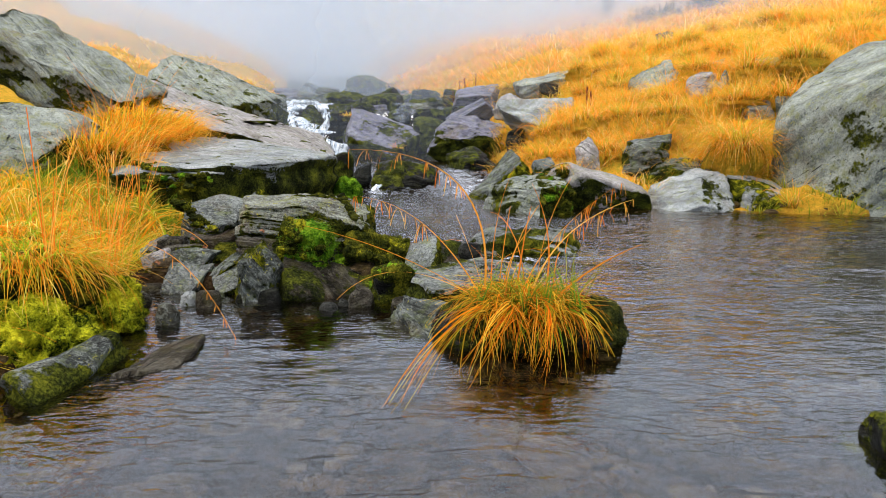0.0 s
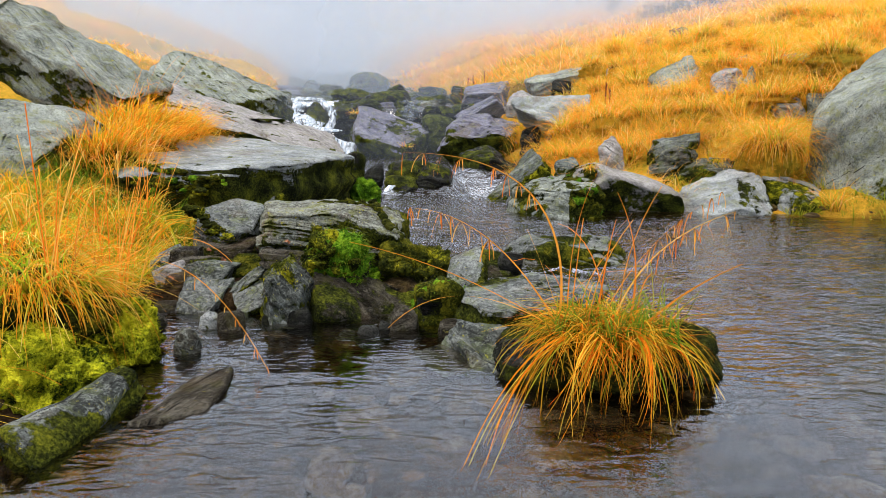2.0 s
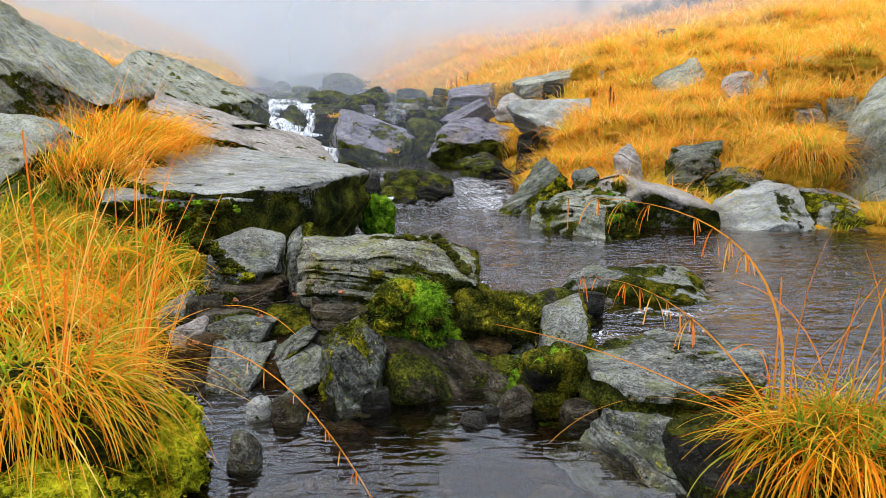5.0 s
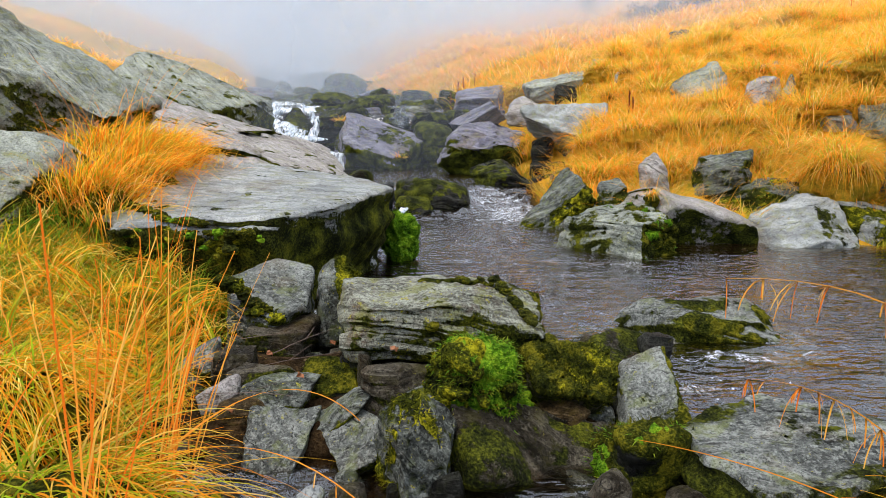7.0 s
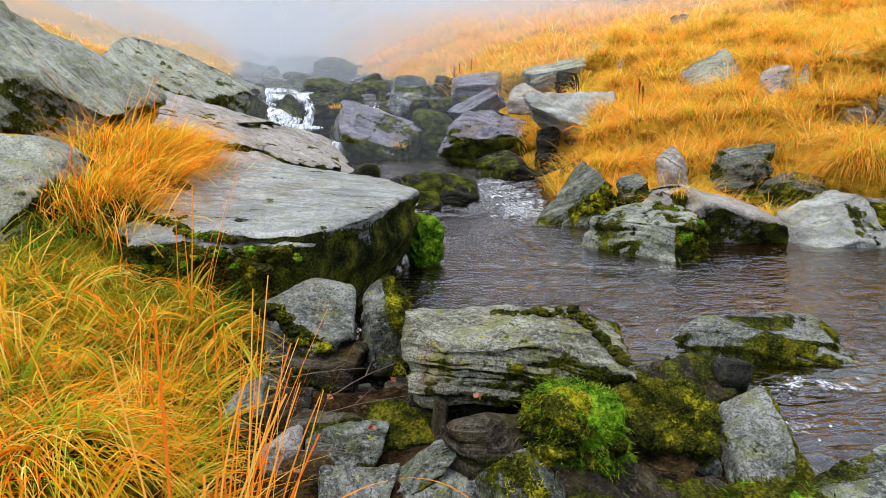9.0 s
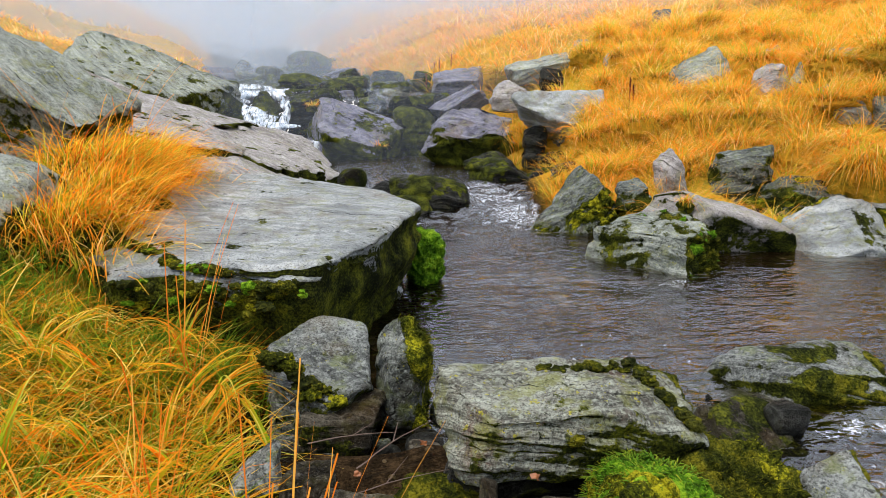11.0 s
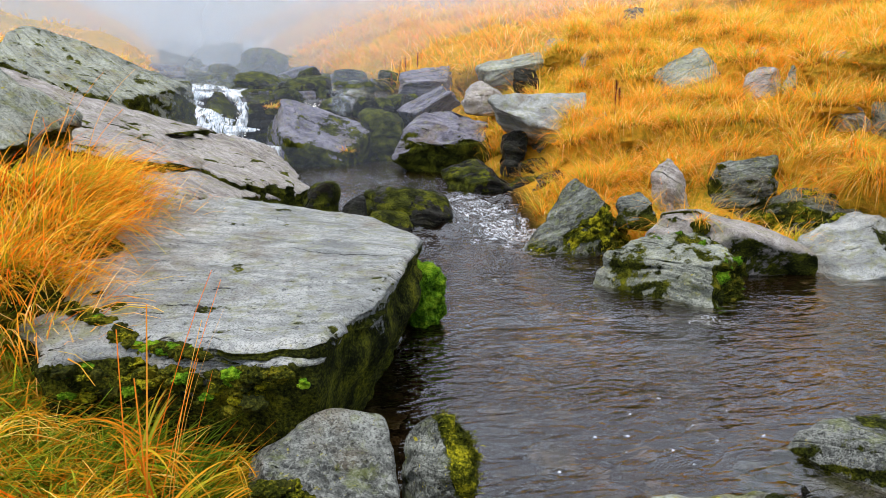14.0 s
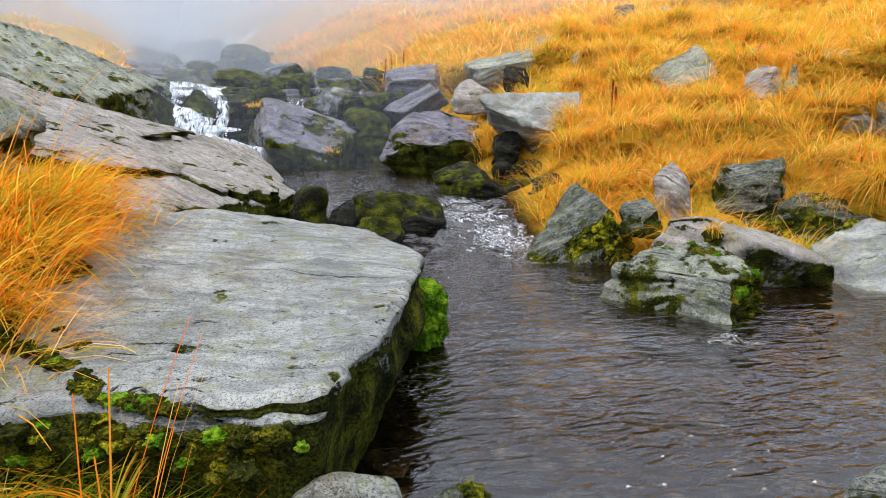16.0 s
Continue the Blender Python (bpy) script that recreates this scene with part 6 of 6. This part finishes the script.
def cascade(path, seed, label, shreds=0.02, dense=1.0):
    """White water that winds down over rocks; path holds x, y, z and width."""
    path = np.array(path)
    k = np.linspace(0, len(path) - 1, 70)
    c = np.stack([np.interp(k, np.arange(len(path)), path[:, a]) for a in range(4)], 1)
    for _ in range(3):
        c[1:-1] = (c[:-2] + 2 * c[1:-1] + c[2:]) / 4
    u = np.linspace(-0.5, 0.5, 34)
    edge = 1 + 0.5 * fbm(flat3(k * 2.3, k * 0.0, seed), 3, seed)
    x = c[:, None, 0] + u[None] * (c[:, 3] * edge)[:, None]
    y = c[:, None, 1] - 0.10 * np.cos(u * np.pi)[None] * np.ones_like(x)
    z = c[:, None, 2] + 0.03 * np.cos(u * np.pi)[None] * np.ones_like(x)
    p = np.stack([x.ravel(), y.ravel(), z.ravel()], 1)
    b = fbm(p * [15, 4, 6], 4, seed)
    p[:, 1] -= np.abs(b) * shreds * 1.6
    p[:, 2] += b * shreds
    along = np.repeat(0.25 + 0.75 * k / k[-1], 34) * np.tile(1 - (2 * np.abs(u)) ** 4 * 0.6, 70) * dense
    return tagged(make("waterfall", p, grid_faces(70, 34), FOAM, attrs={"along": along}), label, "waterfall")


cascade([(-2.70, 12.75, 1.16, 0.70), (-2.80, 12.30, 1.03, 0.58), (-2.78, 11.9, 0.88, 0.56), (-2.56, 11.55, 0.69, 0.78), (-2.30, 11.25, 0.55, 0.90), (-2.02, 11.0, 0.43, 0.86), (-1.84, 10.85, 0.22, 0.90)], 61, "white foaming water rushing down beside a black rock")
cascade([(-2.34, 12.55, 1.14, 0.20), (-2.22, 12.35, 1.08, 0.13), (-2.06, 12.1, 0.94, 0.15), (-1.96, 11.95, 0.85, 0.20), (-2.01, 11.75, 0.71, 0.14), (-2.08, 11.45, 0.52, 0.18)], 63, "thin white strand of falling water bending round a rock", 0.03)
cascade([(-2.62, 12.30, 1.10, 0.14), (-2.45, 12.22, 1.09, 0.09), (-2.28, 12.30, 1.10, 0.12)], 62, "thin white water running over the rock's crown", 0.02)
cascade([(-0.68, 12.30, 1.10, 0.34), (-0.68, 12.0, 1.06, 0.34), (-0.69, 11.86, 0.92, 0.30), (-0.70, 11.82, 0.76, 0.22)], 69, "pale veil of water over a dark rock", 0.02, 0.08)
cascade([(-2.50, 23.0, 2.50, 0.24), (-2.54, 22.8, 2.38, 0.20), (-2.56, 22.6, 2.16, 0.30)], 65, "faint white cascade far up in the mist")
cascade([(-3.98, 22.0, 2.52, 0.12), (-4.02, 21.8, 2.36, 0.16), (-4.05, 21.6, 2.06, 0.28)], 66, "faint thin cascade far up in the mist")
cascade([(-1.75, 23.2, 2.72, 0.16), (-1.95, 22.8, 2.52, 0.22), (-2.15, 22.4, 2.28, 0.36)], 70, "faint slanting cascade far up in the mist")
fall("waterfall", -2.80, -2.02, 12.3, 12.75, 1.02, 1.14, 64, "smooth lip of water above the fall", mat=WATER)
fall("waterfall", -0.78, -0.70, 7.4, 7.55, 0.0, 0.10, 68, "little white spout between two stones")
fall("waterfall", -0.10, 0.0, 10.3, 10.5, 0.2, 0.45, 67, "thin trickle between two rocks")

# ---- small things ----
def tube(points, radii, sides=6):
    """A tapered tube along points: verts and quads."""
    p, a = np.asarray(points, float), np.linspace(0, 2 * np.pi, sides, endpoint=False)
    ring = np.stack([np.cos(a), np.sin(a), np.zeros(sides)], 1)
    v = np.concatenate([q + ring * r for q, r in zip(p, radii)])
    i, j = np.meshgrid(np.arange(len(p) - 1), np.arange(sides), indexing="ij")
    b, c = (i * sides + j).ravel(), (i * sides + (j + 1) % sides).ravel()
    return v, np.stack([b, c, c + sides, b + sides], 1)


def plain(name, color, rough=0.7):
    k = Mat(name, rough)
    n = k.noise(40, 4, 0.7)
    return k.done(k.mix(k.ramp(n, [(0.4, 0.6), (0.6, 0.0)]), color, tuple(c * 0.45 for c in color)), k.bump(n, 0.4, 0.004))


RUSSET, BARK, NEEDLES, BLUE, WHITE = plain("russet_seed", (0.20, 0.045, 0.015)), plain("bark", (0.09, 0.06, 0.04)), plain("dark_leaf", (0.045, 0.065, 0.035)), plain("blue_plastic", (0.02, 0.16, 0.55), 0.35), plain("white_paper", (0.8, 0.8, 0.78))


def dock(x, y, height, seed):
    """A dead seed stalk with clusters of russet seeds."""
    rng = np.random.default_rng(seed)
    z = np.linspace(0, height, 8)
    bend = 0.05 * height * (z / height) ** 2 * rng.uniform(-1, 1)
    v, f = tube(np.column_stack([bend, bend * 0.4, z]), np.linspace(0.006, 0.003, 8))
    ob = make("seed_stalk", v, f, RUSSET)
    ob.location = (x, y, float(ground_z(np.array([x]), np.array([y]))[0]) - 0.02)
    tagged(ob, "dead russet seed stalk standing in the grass", "plant", "dead seed stalks")
    n = 130
    t = rng.uniform(0.4, 1, n)
    root = np.column_stack([np.interp(t * height, z, bend), np.interp(t * height, z, bend * 0.4), t * height])
    blades("seed_head", root, rng.uniform(0.015, 0.04, n), rng.uniform(0, 6.28, n), rng.uniform(20, 60, n), rng.uniform(60, 100, n), 0.010, RUSSET, ob, 2)
    return ob


dock(1.78, 8.58, 0.36, 1), dock(1.84, 8.62, 0.28, 2)
for k, (x, y, h) in enumerate(((0.30, 13.1, 0.42), (0.42, 13.2, 0.36), (0.20, 13.25, 0.3), (0.62, 13.3, 0.3))):
    dock(x, y, h, 10 + k)


def shrub(name, x, y, w, h, label, seed, upright=False):
    """A bush or young tree: stems, boughs and many small leaves."""
    rng = np.random.default_rng(seed)
    z0 = float(ground_z(np.array([x]), np.array([y]))[0]) - 0.05
    v, f = tube([(0, 0, 0), (0.02, 0, h * 0.4), (0, 0.02, h * 0.9)], (0.05, 0.035, 0.012))
    ob = make(name, v, f, BARK)
    ob.location = (x, y, z0)
    tagged(ob, label, "tree" if upright else "bush")
    n = 40
    bough = []
    for k in range(n):
        t = rng.uniform(0.15, 1)
        a = rng.uniform(0, 2 * np.pi)
        reach = (w / 2) * ((1.1 - t) if upright else np.sqrt(rng.uniform(0.1, 1)))
        top = h * t if upright else h * rng.uniform(0.35, 1) * (1 - 0.5 * (reach / (w / 2)) ** 2)
        bough.append(((0, 0, top * 0.5 if not upright else top), (reach * np.cos(a), reach * np.sin(a), top * (0.9 if upright else 1))))
    vs, fs, at = [], [], 0
    for a, b in bough:
        v, f = tube([a, np.array(a) * 0.4 + np.array(b) * 0.6 + [0, 0, 0.03], b], (0.018, 0.012, 0.005), 5)
        vs.append(v), fs.append(f + at)
        at += len(v)
    make("boughs", np.concatenate(vs), np.concatenate(fs), BARK, ob, stuff=True)
    pick = rng.integers(0, n, 2600)
    u = rng.uniform(0.25, 1.05, 2600)[:, None]
    a, b = np.array([q[0] for q in bough])[pick], np.array([q[1] for q in bough])[pick]
    root = a + (b - a) * u + rng.normal(0, 0.05, (2600, 3))
    blades("foliage", root, rng.uniform(0.04, 0.10, 2600), rng.uniform(0, 6.28, 2600), rng.uniform(20, 90, 2600), rng.uniform(60, 130, 2600), 0.035, NEEDLES, ob, 2)
    return ob


shrub("mountain_bush", 5.6, 18.3, 1.7, 0.62, "dark green mountain bush dim in the mist", 1)
shrub("mountain_bush", 6.9, 18.6, 1.2, 0.75, "dark green mountain bush dim in the mist", 2)
shrub("young_tree", 5.6, 24.0, 0.7, 1.1, "lone young tree dim in the mist", 3, True)


def scrap(name, x, y, z, size, mat, label, seed):
    u, t = np.meshgrid(np.linspace(-1, 1, 9), np.linspace(-1, 1, 9), indexing="ij")
    p = np.column_stack([u.ravel() * size, t.ravel() * size * 0.6, np.zeros(81)])
    p[:, 2] = fbm(p / size * 1.3, 3, seed) * size * 0.6
    p = np.concatenate([p, p - [0, 0, size * 0.06]])
    f = grid_faces(9, 9)
    ob = make(name, p @ turn(30, 40, 20).T, np.concatenate([f, f[:, ::-1] + 81]), mat)
    ob.location = (x, y, z)
    return tagged(ob, label, "litter")


TWIG = plain("twig_bark", (0.075, 0.042, 0.026))


def twig(x, y, z, length, turn_deg, rise, seed):
    """A bent dry twig with a side shoot."""
    rng = np.random.default_rng(seed)
    t = np.linspace(0, 1, 9)
    a = radians(turn_deg)
    bow = 0.06 * length * np.sin(t * 3.1) + rng.normal(0, 0.004 * length, 9)
    p = np.column_stack([np.cos(a) * t * length - np.sin(a) * bow, np.sin(a) * t * length + np.cos(a) * bow, t * rise])
    v, f = tube(p, np.linspace(0.0036, 0.0014, 9) * rng.uniform(0.8, 1.2))
    q = p[4] + np.linspace(0, 1, 5)[:, None] * np.array([np.cos(a + 0.7), np.sin(a + 0.7), 0.25]) * length * 0.3
    v2, f2 = tube(q, np.linspace(0.0018, 0.0008, 5))
    ob = make("twig", np.concatenate([v, v2]), np.concatenate([f, f2 + len(v)]), TWIG)
    ob.location = (x, y, z)
    return tagged(ob, "dry brown twig lying among the stones", "twig", "twigs of the dam")


twig(-1.24, 3.02, 0.135, 0.30, 12, 0.03, 1), twig(-1.30, 2.90, 0.12, 0.26, -18, 0.02, 2), twig(-1.16, 3.16, 0.14, 0.24, 35, 0.04, 3), twig(-1.28, 3.28, 0.15, 0.22, -8, 0.03, 4)
LEAF = plain("orange_leaf", (0.22, 0.07, 0.015), 0.6)
for k, (x, y, z) in enumerate(((-0.79, 2.93, 0.225), (-1.16, 3.10, 0.16), (-1.05, 2.94, 0.15), (-0.99, 3.26, 0.14), (-1.22, 2.84, 0.10), (-0.62, 2.62, 0.02))):
    scrap("fallen_leaf", x, y, z, 0.010, LEAF, "small fallen orange leaf on the stones", 30 + k)["category"] = "leaf"
scrap("plastic_scrap", 2.13, 6.45, float(ground_z(np.array([2.13]), np.array([6.45]))[0]) + 0.18, 0.022, BLUE, "small scrap of blue plastic caught in the grass", 3)
scrap("paper_scrap", 5.12, 10.5, float(ground_z(np.array([5.12]), np.array([10.5]))[0]) + 0.06, 0.05, WHITE, "small scrap of white paper lying in the grass", 4)
rock("awash_stone", 1.04, 2.42, -0.15, 0.26, 0.145, 0.16, ROCK_DARK, "dark stone just awash in the current", sharp=8, n=22, aspect=(1.6, 1, 0.5))
rock("mossy_stone", 1.00, 1.36, -0.14, 0.22, 0.20, 0.2, ROCK_DARK, "dark mossy stone standing in the shallows", sharp=8, n=22, moss=[(0.05, UP, MOSS)])
rock("sunken_stone", 0.42, 1.62, -0.15, 0.22, 0.135, 0.18, ROCK_BROWN, "reddish stone under the shallow water", sharp=8, n=22)

# ---- foam on the water ----
def foam_patch(x, y, rx, ry, seed, label, lift=0.006, cut=0.0):
    """A lacy patch of foam that rides on the water."""
    u, t = np.meshgrid(np.linspace(-1, 1, 70), np.linspace(-1, 1, 70), indexing="ij")
    px, py = x + rx * u.ravel(), y + ry * t.ravel()
    p = flat3(px, py)
    z = level(py) + fbm(p * [8, 8, 1], 3, 23) * 0.022 + lift + fbm(p * 30, 3, seed) * 0.008
    f = grid_faces(70, 70)
    edge = 1 - np.sqrt(u.ravel() ** 2 + t.ravel() ** 2) + fbm(p * 22, 4, seed + 1) * 0.75 - cut
    f = f[(edge[f] > 0.28).all(1)]
    used, idx = np.unique(f, return_inverse=True)
    ob = make("foam", np.column_stack([px, py, z])[used], idx.reshape(-1, 4), FROTH)
    return tagged(ob, label, "foam", kind="stuff")


foam_patch(0.30, 7.25, 0.40, 0.62, 81, "white foam of the rapids between the rocks")
foam_patch(0.22, 7.85, 0.28, 0.30, 82, "white foam of the rapids between the rocks")
foam_patch(-0.72, 7.22, 0.20, 0.22, 83, "white foam under the little spout")
foam_patch(0.62, 5.02, 0.14, 0.12, 84, "fleck of foam beside the mossy rock", cut=0.15)
foam_patch(0.46, 3.38, 0.24, 0.045, 85, "line of white foam along the mossy rock", cut=-0.1)
foam_patch(0.15, 3.12, 0.10, 0.05, 86, "clots of white foam at the dam")
foam_patch(-1.16, 4.02, 0.06, 0.10, 88, "clot of foam under the slab", cut=-0.2)
rng = np.random.default_rng(90)
flecks, fleck_f, at = [], [], 0
for k in range(60):
    x, y = (rng.normal(-0.25, 0.22), rng.normal(4.05, 0.22)) if k < 38 else (rng.normal(0.35, 0.15), rng.normal(3.15, 0.10))
    r, m = rng.uniform(0.002, 0.007), 8
    a = np.linspace(0, 2 * np.pi, m, endpoint=False)
    ring = np.column_stack([x + r * np.cos(a) * rng.uniform(0.8, 1.8), y + r * np.sin(a), np.full(m, 0.012)])
    flecks += [ring, np.array([[x, y, 0.018]])]
    fleck_f += [np.column_stack([at + np.arange(m), at + (np.arange(m) + 1) % m, np.full(m, at + m)])]
    at += m + 1
tagged(make("foam_flecks", np.concatenate(flecks), np.concatenate(fleck_f), FROTH), "small white foam flecks drifting on the pool", "foam", kind="stuff")

# ---- mist ----
for k, (y, amount) in enumerate(((10.6, 0.08), (13.4, 0.22), (15.6, 0.32), (18.6, 0.46), (22.5, 0.60), (28.0, 0.85))):
    xs, zs = np.meshgrid(np.linspace(-70, 70, 60), np.linspace(-3, 17, 24), indexing="ij")
    ys = y + 0.006 * xs ** 2 * (y / 20) + 0.25 * np.sin(xs * 0.7 + k) + 0.45 * zs
    m = make("mist", np.stack([xs, ys, zs], -1).reshape(-1, 3), grid_faces(60, 24), mist_mat("mist_%d" % k, amount, k, y))
    tagged(m, "thin drifting bank of pale mist over the slope", "mist", kind="stuff")
